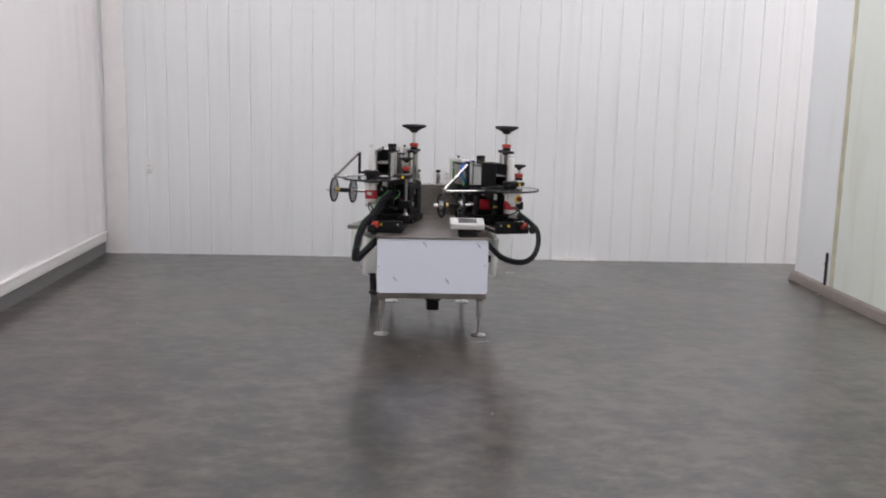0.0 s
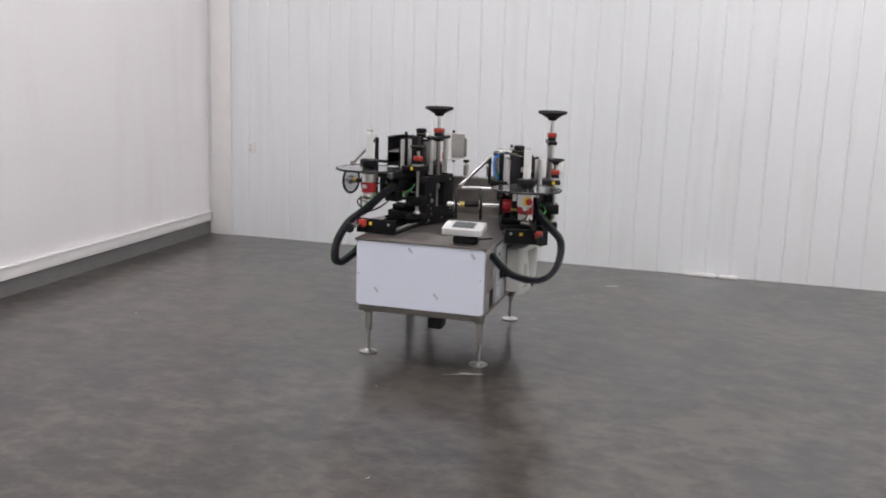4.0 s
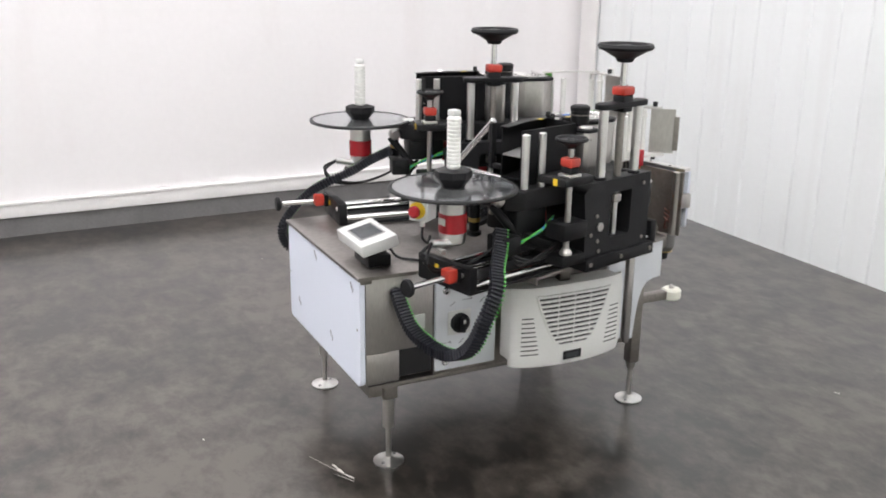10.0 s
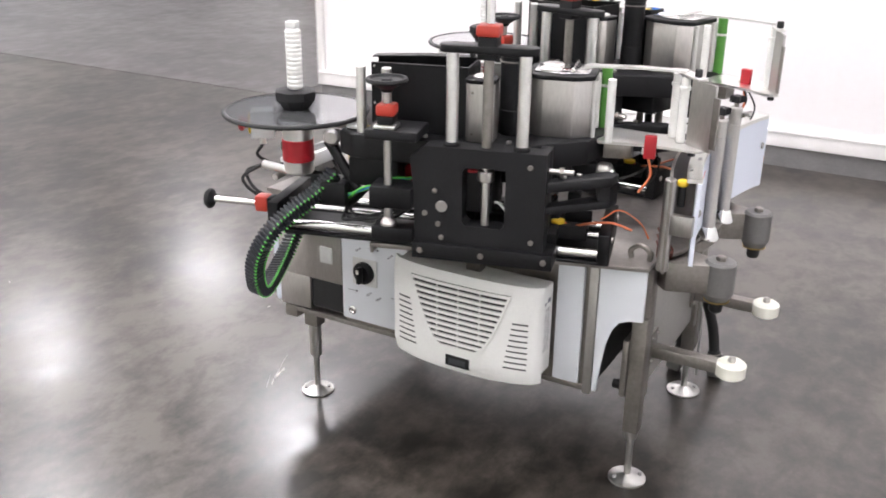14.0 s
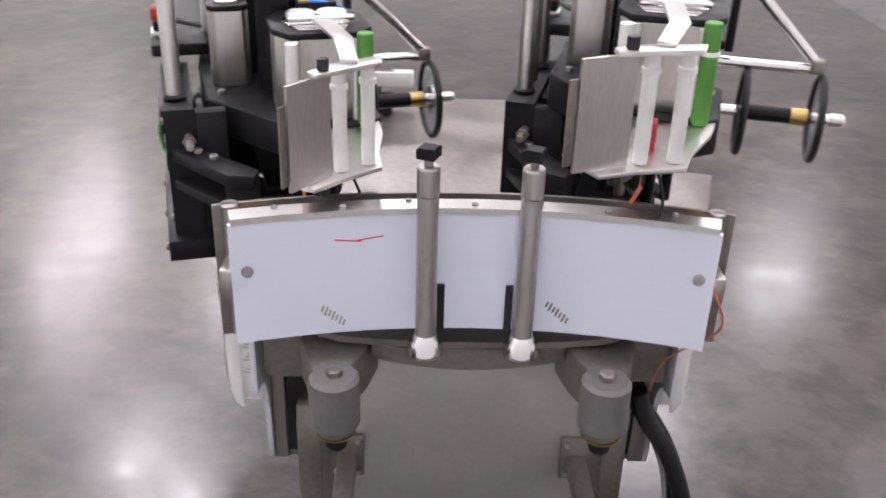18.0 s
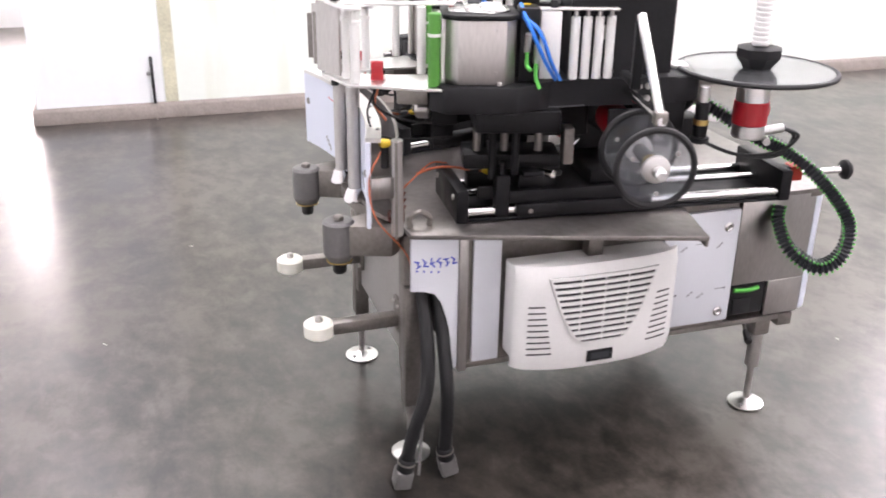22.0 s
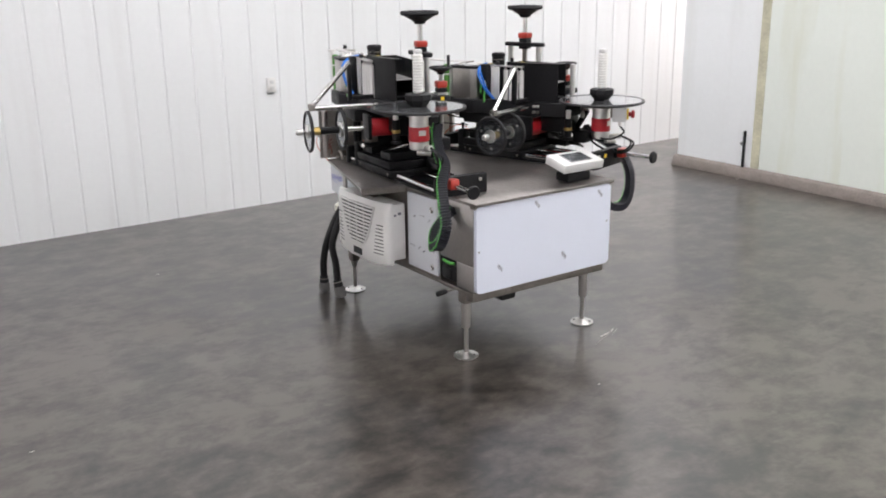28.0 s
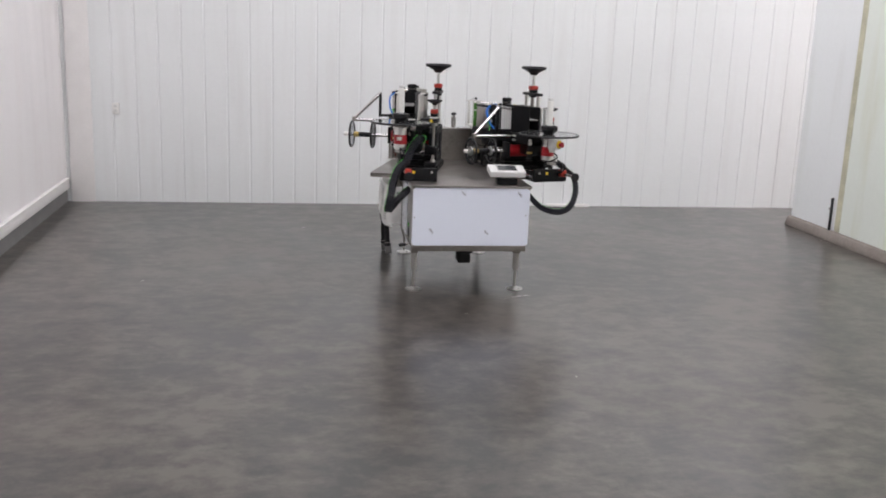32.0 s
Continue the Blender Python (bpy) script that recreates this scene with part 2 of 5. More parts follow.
INK = material("printed_ink", (0.16, 0.16, 0.19), 0.5, 0.0, 0.1)
INK_BLUE = material("blue_marker", (0.05, 0.08, 0.55), 0.5)
INK_RED = material("red_marker", (0.75, 0.05, 0.06), 0.5)
WOOD = material("pallet_wood", (0.55, 0.40, 0.24), 0.7, 0.0, 0.25, 8, 60, 0.2, stretch=(0.3, 4, 1))
CARD = material("cardboard", (0.38, 0.22, 0.12), 0.75, 0.0, 0.1)
CREAM = material("paint_chip", (0.60, 0.58, 0.54), 0.6, 0.0, 0.1)

CHAIN_BLACK = material("blue_black_plastic", (0.012, 0.0125, 0.019), 0.42, 0.0, 0.2, 20, 120, 0.05, spec=0.4)
PALE_DUST = material("pale_concrete_dust", (0.42, 0.40, 0.38), 0.8, 0.0, 0.2, 20, 90, 0.02)
WIRE_BROWN = material("dusty_brown_wire", (0.13, 0.04, 0.028), 0.55, 0.0, 0.25, 20, 90, 0.02)
INK_GREY = material("grey_print", (0.34, 0.34, 0.34), 0.6, 0.0, 0.2, 30, 200, 0.0)
ACRYLIC = bpy.data.materials.new("clear_acrylic")
ACRYLIC.use_nodes = True
_b = ACRYLIC.node_tree.nodes["Principled BSDF"]
_b.inputs["Base Color"].default_value = (0.62, 0.64, 0.67, 1)
_b.inputs["Transmission Weight"].default_value = 0.95
_b.inputs["Roughness"].default_value = 0.06
_b.inputs["IOR"].default_value = 1.45

# ---- mesh helpers: everything is shaped in world metres ----
WORLD = {}


def solid(name, bm, mat, parent=None, label="", smooth=25):
    """One mesh object, its origin at its middle, under parent if given."""
    bm.verts.ensure_lookup_table()
    lo = Vector([min(v.co[i] for v in bm.verts) for i in range(3)])
    hi = Vector([max(v.co[i] for v in bm.verts) for i in range(3)])
    c = (lo + hi) / 2
    bmesh.ops.translate(bm, verts=bm.verts, vec=-c)
    bmesh.ops.recalc_face_normals(bm, faces=bm.faces)
    me = bpy.data.meshes.new(name)
    bm.to_mesh(me)
    bm.free()
    me.materials.append(mat)
    me.shade_smooth()
    me.set_sharp_from_angle(angle=radians(smooth))
    ob = new(name, me)
    ob.location = c
    WORLD[ob.name] = Matrix.Translation(c)
    if parent:
        ob.parent = parent
        ob.matrix_parent_inverse = WORLD[parent.name].inverted()
    if label:
        tagged(ob, label)
    return ob


part = solid


def thing(name, m, label, category, group=""):
    ob = new(name)
    ob.empty_display_size = 0.05
    ob.matrix_basis = m
    WORLD[ob.name] = m.copy()
    return tagged(ob, label, category, group, "")


def structure(name, bm, mat, label="", smooth=25):
    return tagged(solid(name, bm, mat, None, "", smooth), label, "", "", "structure")


def B(*boxes, m=None, bevel=0.0):
    """Boxes (x0, y0, z0, x1, y1, z1), edges softened by bevel, turned by m."""
    out = bmesh.new()
    for x0, y0, z0, x1, y1, z1 in boxes:
        r = bmesh.ops.create_cube(out, size=1, matrix=Matrix.Translation(((x0 + x1) / 2, (y0 + y1) / 2, (z0 + z1) / 2))
                                  @ Matrix.Diagonal((abs(x1 - x0), abs(y1 - y0), abs(z1 - z0), 1)))
        if bevel:
            es = list({e for v in r["verts"] for e in v.link_edges})
            bmesh.ops.bevel(out, geom=es, offset=bevel, segments=2, affect="EDGES", profile=0.5)
    if m is not None:
        bmesh.ops.transform(out, matrix=m, verts=out.verts)
    return out


def lathe(profile, at=(0, 0, 0), way=(0, 0, 1), seg=28, m=None, out=None):
    """Turned body: (radius, height) pairs along way from at."""
    out = out or bmesh.new()
    q = Vector(way).to_track_quat("Z", "Y").to_matrix().to_4x4()
    t = Matrix.Translation(at) @ q
    if m is not None:
        t = m @ t
    rings = []
    for r, h in profile:
        rings.append([out.verts.new(t @ Vector((r * math.cos(2 * math.pi * k / seg), r * math.sin(2 * math.pi * k / seg), h)))
                      for k in range(seg)])
    for a, b in zip(rings, rings[1:]):
        for k in range(seg):
            out.faces.new((a[k], a[(k + 1) % seg], b[(k + 1) % seg], b[k]))
    out.faces.new(rings[0][::-1])
    out.faces.new(rings[-1])
    return out


def C(p0, p1, r, r1=None, seg=20, m=None, out=None, ch=0.12):
    """Round bar from p0 to p1 with chamfered ends."""
    d = Vector(p1) - Vector(p0)
    n = d.length
    r1 = r if r1 is None else r1
    c = min(r * ch, n * 0.2)
    return lathe([(r - c, 0), (r, c), (r1, n - c), (r1 - c, n)], p0, d, seg, m, out)


def prism(points, z0, z1, bevel=0.0, m=None, out=None):
    """A plate with the outline points (x, y) between two heights."""
    out = out or bmesh.new()
    lo = [out.verts.new((x, y, z0)) for x, y in points]
    hi = [out.verts.new((x, y, z1)) for x, y in points]
    n = len(points)
    out.faces.new(lo[::-1])
    out.faces.new(hi)
    for k in range(n):
        out.faces.new((lo[k], lo[(k + 1) % n], hi[(k + 1) % n], hi[k]))
    if bevel:
        bmesh.ops.bevel(out, geom=list(out.edges), offset=bevel, segments=2, affect="EDGES", profile=0.5)
    if m is not None:
        bmesh.ops.transform(out, matrix=m, verts=out.verts)
    return out


def pierced(outer, inner, z0, z1, m):
    """A plate with one opening; outer and inner have the same number of corners."""
    out = bmesh.new()
    n = len(outer)
    rings = [[out.verts.new(m @ Vector((x, y, z))) for x, y in pts] for pts, z in ((outer, z0), (outer, z1), (inner, z1), (inner, z0))]
    for a, b in zip(rings, rings[1:] + rings[:1]):
        for k in range(n):
            out.faces.new((a[k], a[(k + 1) % n], b[(k + 1) % n], b[k]))
    bmesh.ops.bevel(out, geom=[e for e in out.edges if e.calc_face_angle(0) > 0.6], offset=0.003, segments=2, affect="EDGES", profile=0.5)
    return out


def spline(points, n=12):
    """A smooth line through points (Catmull-Rom)."""
    p = [Vector(q) for q in points]
    p = [p[0] * 2 - p[1]] + p + [p[-1] * 2 - p[-2]]
    res = []
    for i in range(1, len(p) - 2):
        for k in range(n):
            t = k / n
            a, b, c, d = p[i - 1], p[i], p[i + 1], p[i + 2]
            res.append(0.5 * (2 * b + (c - a) * t + (2 * a - 5 * b + 4 * c - d) * t * t + (3 * b - a - 3 * c + d) * t ** 3))
    res.append(p[-2])
    return res


def tube(points, r, seg=10, n=10, m=None, out=None):
    """Hose or wire along a smooth line."""
    out = out or bmesh.new()
    ps = spline(points, n)
    if m is not None:
        ps = [m @ q for q in ps]
    up, rings = Vector((0.13, 0.21, 0.97)), []
    for i, q in enumerate(ps):
        d = (ps[min(i + 1, len(ps) - 1)] - ps[max(i - 1, 0)]).normalized()
        s = d.cross(up).normalized()
        up = s.cross(d).normalized()
        rings.append([out.verts.new(q + r * (math.cos(a) * s + math.sin(a) * up)) for a in [2 * math.pi * k / seg for k in range(seg)]])
    for a, b in zip(rings, rings[1:]):
        for k in range(seg):
            out.faces.new((a[k], a[(k + 1) % seg], b[(k + 1) % seg], b[k]))
    out.faces.new(rings[0][::-1])
    out.faces.new(rings[-1])
    return out


def turn_z(x, y, deg, z=0.0):
    return Matrix.Translation((x, y, z)) @ Matrix.Rotation(radians(deg), 4, "Z")


# ---- the room ----
XL, XR, YB, YE, HGT = -3.63, 4.06, 3.72, -2.75, 5.2
HALL_X, HALL_Y = -16.0, -15.0
structure("floor", B((HALL_X, HALL_Y, -0.12, 8.2, YB + 0.4, 0)), FLOOR, "worn grey polished concrete floor with cloudy stains")
structure("floor_hall", B((HALL_X, HALL_Y, 0, XL + 0.12, YE - 0.35, 0.004)), HALL_FLOOR, "smoother sealed grey concrete floor of the hall")


def corrugated(x0, x1, y, z1, pitch=0.235, rib=0.024, depth=-0.009):
    """Liner wall: flat pans between narrow pressed grooves, given thickness."""
    out = bmesh.new()
    prof = [(x0, 0.0)]
    x = x0 + 0.08
    while x + rib < x1:
        prof += [(x, 0.0), (x + 0.008, -depth), (x + rib - 0.008, -depth), (x + rib, 0.0)]
        x += pitch
    prof.append((x1, 0.0))
    lo = [out.verts.new((a, y + b, 0.0)) for a, b in prof]
    hi = [out.verts.new((a, y + b, z1)) for a, b in prof]
    for i in range(len(prof) - 1):
        out.faces.new((lo[i], lo[i + 1], hi[i + 1], hi[i]))
    back = [out.verts.new(c) for c in ((x0, y + 0.2, 0), (x1, y + 0.2, 0), (x1, y + 0.2, z1), (x0, y + 0.2, z1))]
    out.faces.new(back)
    out.faces.new((lo[0], back[0], back[3], hi[0]))
    out.faces.new((lo[-1], hi[-1], back[2], back[1]))
    out.faces.new([*lo, back[1], back[0]])
    out.faces.new([*hi, back[2], back[3]][::-1])
    return out


structure("wall_north", corrugated(XL - 0.1, 8.2, YB, HGT), PANEL_WHITE, "white ribbed metal liner wall", 20)


def billowed(y0, y1, z0, z1, x):
    """White sheeting wall with slack vertical folds towards its far end."""
    out = bmesh.new()
    ny, nz = 110, 10
    grid = []
    for i in range(ny + 1):
        y = y0 + (y1 - y0) * i / ny
        far = max(0.0, min(1.0, (y - 1.2) / 2.6))
        col = []
        for k in range(nz + 1):
            z = z0 + (z1 - z0) * k / nz
            w = 0.006 * noise.noise(Vector((y * 0.9, z * 0.3, 1.7)))
            w += far * (0.022 * math.sin(y * 9 + 0.5 * z) + 0.012 * math.sin(y * 23 + 1.3 * z)) * (0.4 + 0.6 * k / nz)
            col.append(out.verts.new((x + w, y, z)))
        grid.append(col)
    for i in range(ny):
        for k in range(nz):
            out.faces.new((grid[i][k], grid[i + 1][k], grid[i + 1][k + 1], grid[i][k + 1]))
    back = [[out.verts.new((x - 0.2, y, z)) for z in (z0, z1)] for y in (y0, y1)]
    out.faces.new((back[0][0], back[0][1], back[1][1], back[1][0]))
    out.faces.new([*grid[0], back[0][1], back[0][0]])
    out.faces.new([*grid[-1][::-1], back[1][0], back[1][1]])
    out.faces.new([*[g[0] for g in grid][::-1], back[0][0], back[1][0]])
    out.faces.new([*[g[-1] for g in grid], back[1][1], back[0][1]])
    return out


WEST = Matrix.Translation((XL, 0.6, 0)) @ Matrix.Rotation(radians(0.8), 4, "Z") @ Matrix.Translation((-XL, -0.6, 0))   # the partition stands slightly askew


def askew(bm):
    bmesh.ops.transform(bm, matrix=WEST, verts=bm.verts)
    return bm


structure("wall_west", askew(billowed(YE, YB, 0.14, HGT, XL)), WALL_WHITE, "white sheeted partition wall with slack folds", 60)
structure("kerb_west", askew(B((XL - 0.2, YE, 0, XL + 0.006, YB, 0.14))), KERB_GREY, "dark grey painted kerb under the partition")
structure("baseboard", askew(B((XL + 0.002, YE, 0.142, XL + 0.030, YB - 0.02, 0.235), (XL + 0.002, YE, 0.2352, XL + 0.042, YB - 0.02, 0.258), bevel=0.006)), SKIRT, "white painted skirting board")
structure("trim", askew(B((XL + 0.003, YE - 0.012, 0.142, XL + 0.03, YE + 0.05, HGT), bevel=0.004)), SKIRT, "white edge trim of the partition end")
structure("trim_corner", B((-3.62, YB - 0.035, 0.0, -3.38, YB - 0.018, HGT), bevel=0.004), SKIRT, "white corner flashing")
structure("wall_east", B((XR, HALL_Y, 0.105, XR + 0.2, 1.87, HGT)), WALL_GREEN, "pale green stained insulated wall")
structure("wall_east_return", B((XR + 0.004, 1.871, 0.105, XR + 0.2, 2.72, HGT)), WALL_BLUE, "pale bluish wall panel beside a passage")
structure("trim_joint", B((XR - 0.004, 1.78, 0.106, XR - 0.0005, 1.865, HGT)), STAIN_YELLOW, "yellowed sealant joint of the wall panels")
KERB_UP = Matrix(((1, 0, 0, 0), (0, 0, 1, 0), (0, 1, 0, 0), (0, 0, 0, 1)))
structure("kerb_east", prism([(XR - 0.05, 0.0), (XR + 0.2, 0.0), (XR + 0.2, 0.103), (XR - 0.004, 0.103), (XR - 0.025, 0.085)], HALL_Y, 2.75, 0.006, KERB_UP), KERB_PINK, "bare pinkish sloping concrete kerb at the wall foot")
structure("trim_passage", B((7.80, 3.70, 0, 7.94, 3.90, 3.3), bevel=0.01), KERB_GREY, "grey frame post of the daylight opening")
structure("wall_passage", B((XR + 0.2, -0.2, 0, 8.2, 0.0, HGT)), CEILING, "plain white wall of the side passage")
structure("wall_passage_end", B((8.0, 0.0, 0, 8.2, YB, HGT)), CEILING, "plain white end wall of the side passage")
structure("window_passage", B((7.96, 0.9, 0.3, 7.995, YB - 0.2, 3.2)), DAYLIGHT, "bright daylight opening at the end of the passage")
structure("window_hall", B((XR - 0.03, -8.2, 2.7, XR - 0.004, -5.4, 4.3)), HIGH_WINDOW, "bright high window in the side wall of the hall")
structure("wall_south", B((HALL_X, HALL_Y - 0.2, 0, XR + 0.4, HALL_Y, HGT)), CEILING, "plain white wall behind the hall")
structure("wall_hall", B((HALL_X - 0.2, HALL_Y, 0, HALL_X, YB, HGT)), CEILING, "plain white far wall of the hall")
structure("wall_hall_north", B((HALL_X, 1.2, 0, XL - 0.2, 1.4, HGT)), CEILING, "plain white wall of the hall")
structure("ceiling", B((HALL_X - 0.2, HALL_Y - 0.2, HGT, 8.2, YB + 0.4, HGT + 0.15)), CEILING, "plain white ceiling")

# broad unseen panels added to light bay and passage, compact high-bay lamps over the hall
lamp_spots = [(x, y, 1.7, 1.2, FILL_PANEL) for x, y in ((-1.5, 1.3), (2.7, 1.9), (-1.5, -1.9), (2.3, -1.2), (6.0, 2.2))]
lamp_spots += [(x, y, 0.55, 0.55, LIGHT_BAY) for x, y in ((-1.9, -9.5), (2.7, -8.9), (-5.3, -9.5), (-8.6, -9.2), (-10.6, -7.8), (-2.4, -5.8),
                                                         (2.9, -4.9), (-5.3, -4.7), (-7.4, -4.4), (0.8, -7.6), (-11.5, -3.5))]
for lx, ly, hw, hd, shine in lamp_spots:
    lamp = thing("ceiling_light", Matrix.Translation((lx, ly, HGT)), "unseen white ceiling light with a glowing flat diffuser", "ceiling light", "ceiling lights")
    part("housing", B((lx - hw, ly - hd, HGT - 0.06, lx + hw, ly + hd, HGT - 0.001), bevel=0.01), PLASTIC, lamp)
    part("diffuser", B((lx - hw + 0.04, ly - hd + 0.04, HGT - 0.07, lx + hw - 0.04, ly + hd - 0.04, HGT - 0.058)), shine, lamp, "glowing white diffuser")

for ox, oz in ((-3.14, 0.997), (0.28, 0.978)):
    o = thing("wall_outlet", Matrix.Translation((ox, YB - 0.02, oz)), "pale grey double socket plate on the ribbed wall", "socket", "wall sockets")
    part("plate", B((ox - 0.036, YB - 0.03, oz - 0.058, ox + 0.036, YB - 0.001, oz + 0.058), bevel=0.004), PLASTIC, o)
    for dz in (-0.024, 0.024):
        part("socket", B((ox - 0.017, YB - 0.036, oz + dz - 0.015, ox + 0.017, YB - 0.028, oz + dz + 0.015), bevel=0.003), GREY_PLASTIC, o)

rod = thing("wall_bracket", Matrix.Translation((XR, 1.94, 0.105)), "thin dark metal strip fixed at the wall foot", "bracket")
part("strip", B((XR - 0.024, 1.932, 0.101, XR - 0.0045, 1.952, 0.43), bevel=0.002), DARK, rod)
part("clip", B((XR - 0.022, 1.953, 0.30, XR + 0.003, 1.98, 0.325), bevel=0.003), BLADE_GREY, rod)

for dx, dy, w, turn in ((1.72, YB - 0.04, 0.32, -2), (1.99, YB - 0.045, 0.18, 4)):
    mm = turn_z(dx, dy, turn)
    tagged(solid("foam_strip", prism([(-w / 2, -0.02), (w / 2, -0.028), (w / 2 - 0.02, 0.03), (-w / 2 + 0.03, 0.02)], 0.0, 0.03, 0.005, mm), SKIRT),
           "torn white foam strip on the floor at the wall", "debris", "scraps at the wall")

chip_spots = [(0.36, -0.07, 0.09, 12), (0.96, 2.87, 0.13, 20), (0.32, -1.75, 0.03, 60), (0.43, -0.05, 0.05, 30), (3.99, 1.94, 0.05, 0),
              (-0.1, -0.5, 0.02, 15), (0.7, 2.3, 0.025, 40), (-2.4, 0.4, 0.02, 10), (1.6, 1.9, 0.02, 80), (-1.2, 2.4, 0.03, 30)]
for i, (cx, cy, w, turn) in enumerate(chip_spots):
    mm = turn_z(cx, cy, turn)
    tagged(solid("paint_chip", prism([(-w / 2, -w * 0.05), (-w * 0.1, -w * 0.03), (w * 0.1, -w * 0.09), (w / 2, 0.0), (w * 0.15, w * 0.05), (-w * 0.1, w * 0.02), (-w * 0.35, w * 0.05)], 0.0, 0.002, 0, mm), CREAM),
           "small pale fleck of dry paint on the concrete floor", "paint fleck", "flecks on the floor")

for cx, cy, w, turn in ((0.31, -0.105, 0.20, 23), (0.43, -0.072, 0.10, 30)):
    tagged(solid("floor_scratch", prism([(-w / 2, 0.0), (0.0, -0.0012), (w / 2, -0.0006), (w / 2, 0.001), (w * 0.1, 0.0014)], 0.0, 0.0012, 0, turn_z(cx, cy, turn)), PALE_DUST),
           "thin pale scratch in the polished concrete floor", "scratch", "scratches on the floor")

# goods far off in the hall
pal = thing("pallet", Matrix.Translation((-10.2, -6.75, 0.004)), "pale wooden pallet on the hall floor", "pallet")
for k in range(3):
    part("bearer", B((-10.8, -7.42 + 0.6 * k, 0.004, -9.6, -7.3 + 0.6 * k, 0.11), bevel=0.004), WOOD, pal)
for k in range(7):
    part("board", B((-10.8 + 0.18 * k, -7.42, 0.111, -10.68 + 0.18 * k, -6.1, 0.135), bevel=0.003), WOOD, pal)
crate = thing("cardboard_box", Matrix.Translation((-10.2, -6.75, 0.136)), "tall brown cardboard box on a pallet", "box")
part("carton", B((-10.7, -7.3, 0.136, -9.7, -6.2, 1.1), bevel=0.01), CARD, crate)
part("tape", B((-10.24, -7.303, 0.5, -10.16, -7.2995, 1.1)), WOOD, crate)
drum = thing("drum", Matrix.Translation((-12.6, -7.3, 0.004)), "orange red plastic drum standing on the hall floor", "drum")
part("shell", lathe([(0.27, 0.004), (0.29, 0.03), (0.29, 0.3), (0.3, 0.32), (0.29, 0.34), (0.29, 0.6), (0.3, 0.62), (0.29, 0.64), (0.28, 0.88)], (-12.6, -7.3, 0)), ORANGE, drum)
part("lid", lathe([(0.3, 0.88), (0.3, 0.92), (0.2, 0.93)], (-12.6, -7.3, 0)), BLACK, drum)
bench = thing("equipment_cart", Matrix.Translation((-11.0, -9.3, 0.004)), "low dark equipment frame standing in the hall", "cart")
part("deck", B((-11.6, -10.6, 0.10, -10.5, -8.1, 0.3), bevel=0.02), DARK, bench)
part("load", B((-11.5, -10.4, 0.301, -10.6, -8.3, 1.0), bevel=0.03), GREY_PLASTIC, bench)
for cx in (-11.5, -10.6):
    for cy in (-10.4, -8.3):
        part("foot", C((cx, cy, 0.004), (cx, cy, 0.1), 0.05), RUBBER, bench)

# ---- machine base ----
ZT = 0.815
base = thing("machine_base", Matrix.Translation((0, 0.7, 0)), "stainless machine cabinet in protective film on four levelling feet", "machine base")


def arc_pts(r, cx, cy, a0, a1, n):
    return [(cx + r * math.cos(a0 + (a1 - a0) * k / n), cy + r * math.sin(a0 + (a1 - a0) * k / n)) for k in range(n + 1)]


# work top with side wings and a rounded nose at the back
top = [(-0.445, -0.008), (0.445, -0.008), (0.445, 0.54), (0.70, 0.60), (0.455, 1.40), (0.31, 1.405)]
top += [(0.31 * math.cos(math.pi * k / 10), 1.405 + 0.058 * math.sin(math.pi * k / 10) ** 0.6) for k in range(1, 10)]
top += [(-0.31, 1.405), (-0.455, 1.40), (-0.70, 0.60), (-0.445, 0.54)]
part("work_top", prism(top, ZT - 0.014, ZT, 0.002), TABLE_STEEL, base, "scuffed grey steel work top with angled wings")
for s in (-1, 1):
    part("wing_lip", prism([(s * 0.47, 0.5475), (s * 0.697, 0.601), (s * 0.695, 0.609), (s * 0.468, 0.5555)][::s], ZT - 0.032, ZT - 0.0145), STEEL_DULL, base)
part("top_lip", B((-0.437, 0.006, ZT - 0.03, 0.437, 0.05, ZT - 0.0145), bevel=0.002), STEEL_DULL, base)


def rounded_panel(w, h, r, t, m):
    pts = []
    for cx, cz, a in ((w / 2 - r, h / 2 - r, 0), (-w / 2 + r, h / 2 - r, 90), (-w / 2 + r, -h / 2 + r, 180), (w / 2 - r, -h / 2 + r, 270)):
        for k in range(5):
            b = radians(a + 22.5 * k)
            pts.append((cx + r * math.cos(b), cz + r * math.sin(b)))
    return prism(pts, 0, t, 0.0015, m)


FACE = Matrix(((1, 0, 0, 0), (0, 0, -1, 0), (0, 1, 0, 0), (0, 0, 0, 1)))   # local xy -> world xz, thickness towards -y
front = part("front_panel", rounded_panel(0.868, 0.43, 0.025, 0.022, Matrix.Translation((0, 0.022, 0.584)) @ FACE), FILM, base,
             "white film-covered front panel with small slanted prints", 10)


def print_mark(x, y, z, turn, m, parent, n=4, s=0.011, mat=INK, h=0.02):
    """Unreadable print: a slanted row of short bars on a face."""
    out = bmesh.new()
    for k in range(n):
        mk = m @ Matrix.Translation((x, y, 0)) @ Matrix.Rotation(radians(turn), 4, "Z") @ Matrix.Translation((s * (k - n / 2), 0, z))
        bmesh.ops.create_cube(out, size=1, matrix=mk @ Matrix.Rotation(0.35, 4, "Z") @ Matrix.Diagonal((s * 0.45, h * (0.7 + 0.3 * (k % 2)), 0.0008, 1)))
    return part("print_mark", out, mat, parent)


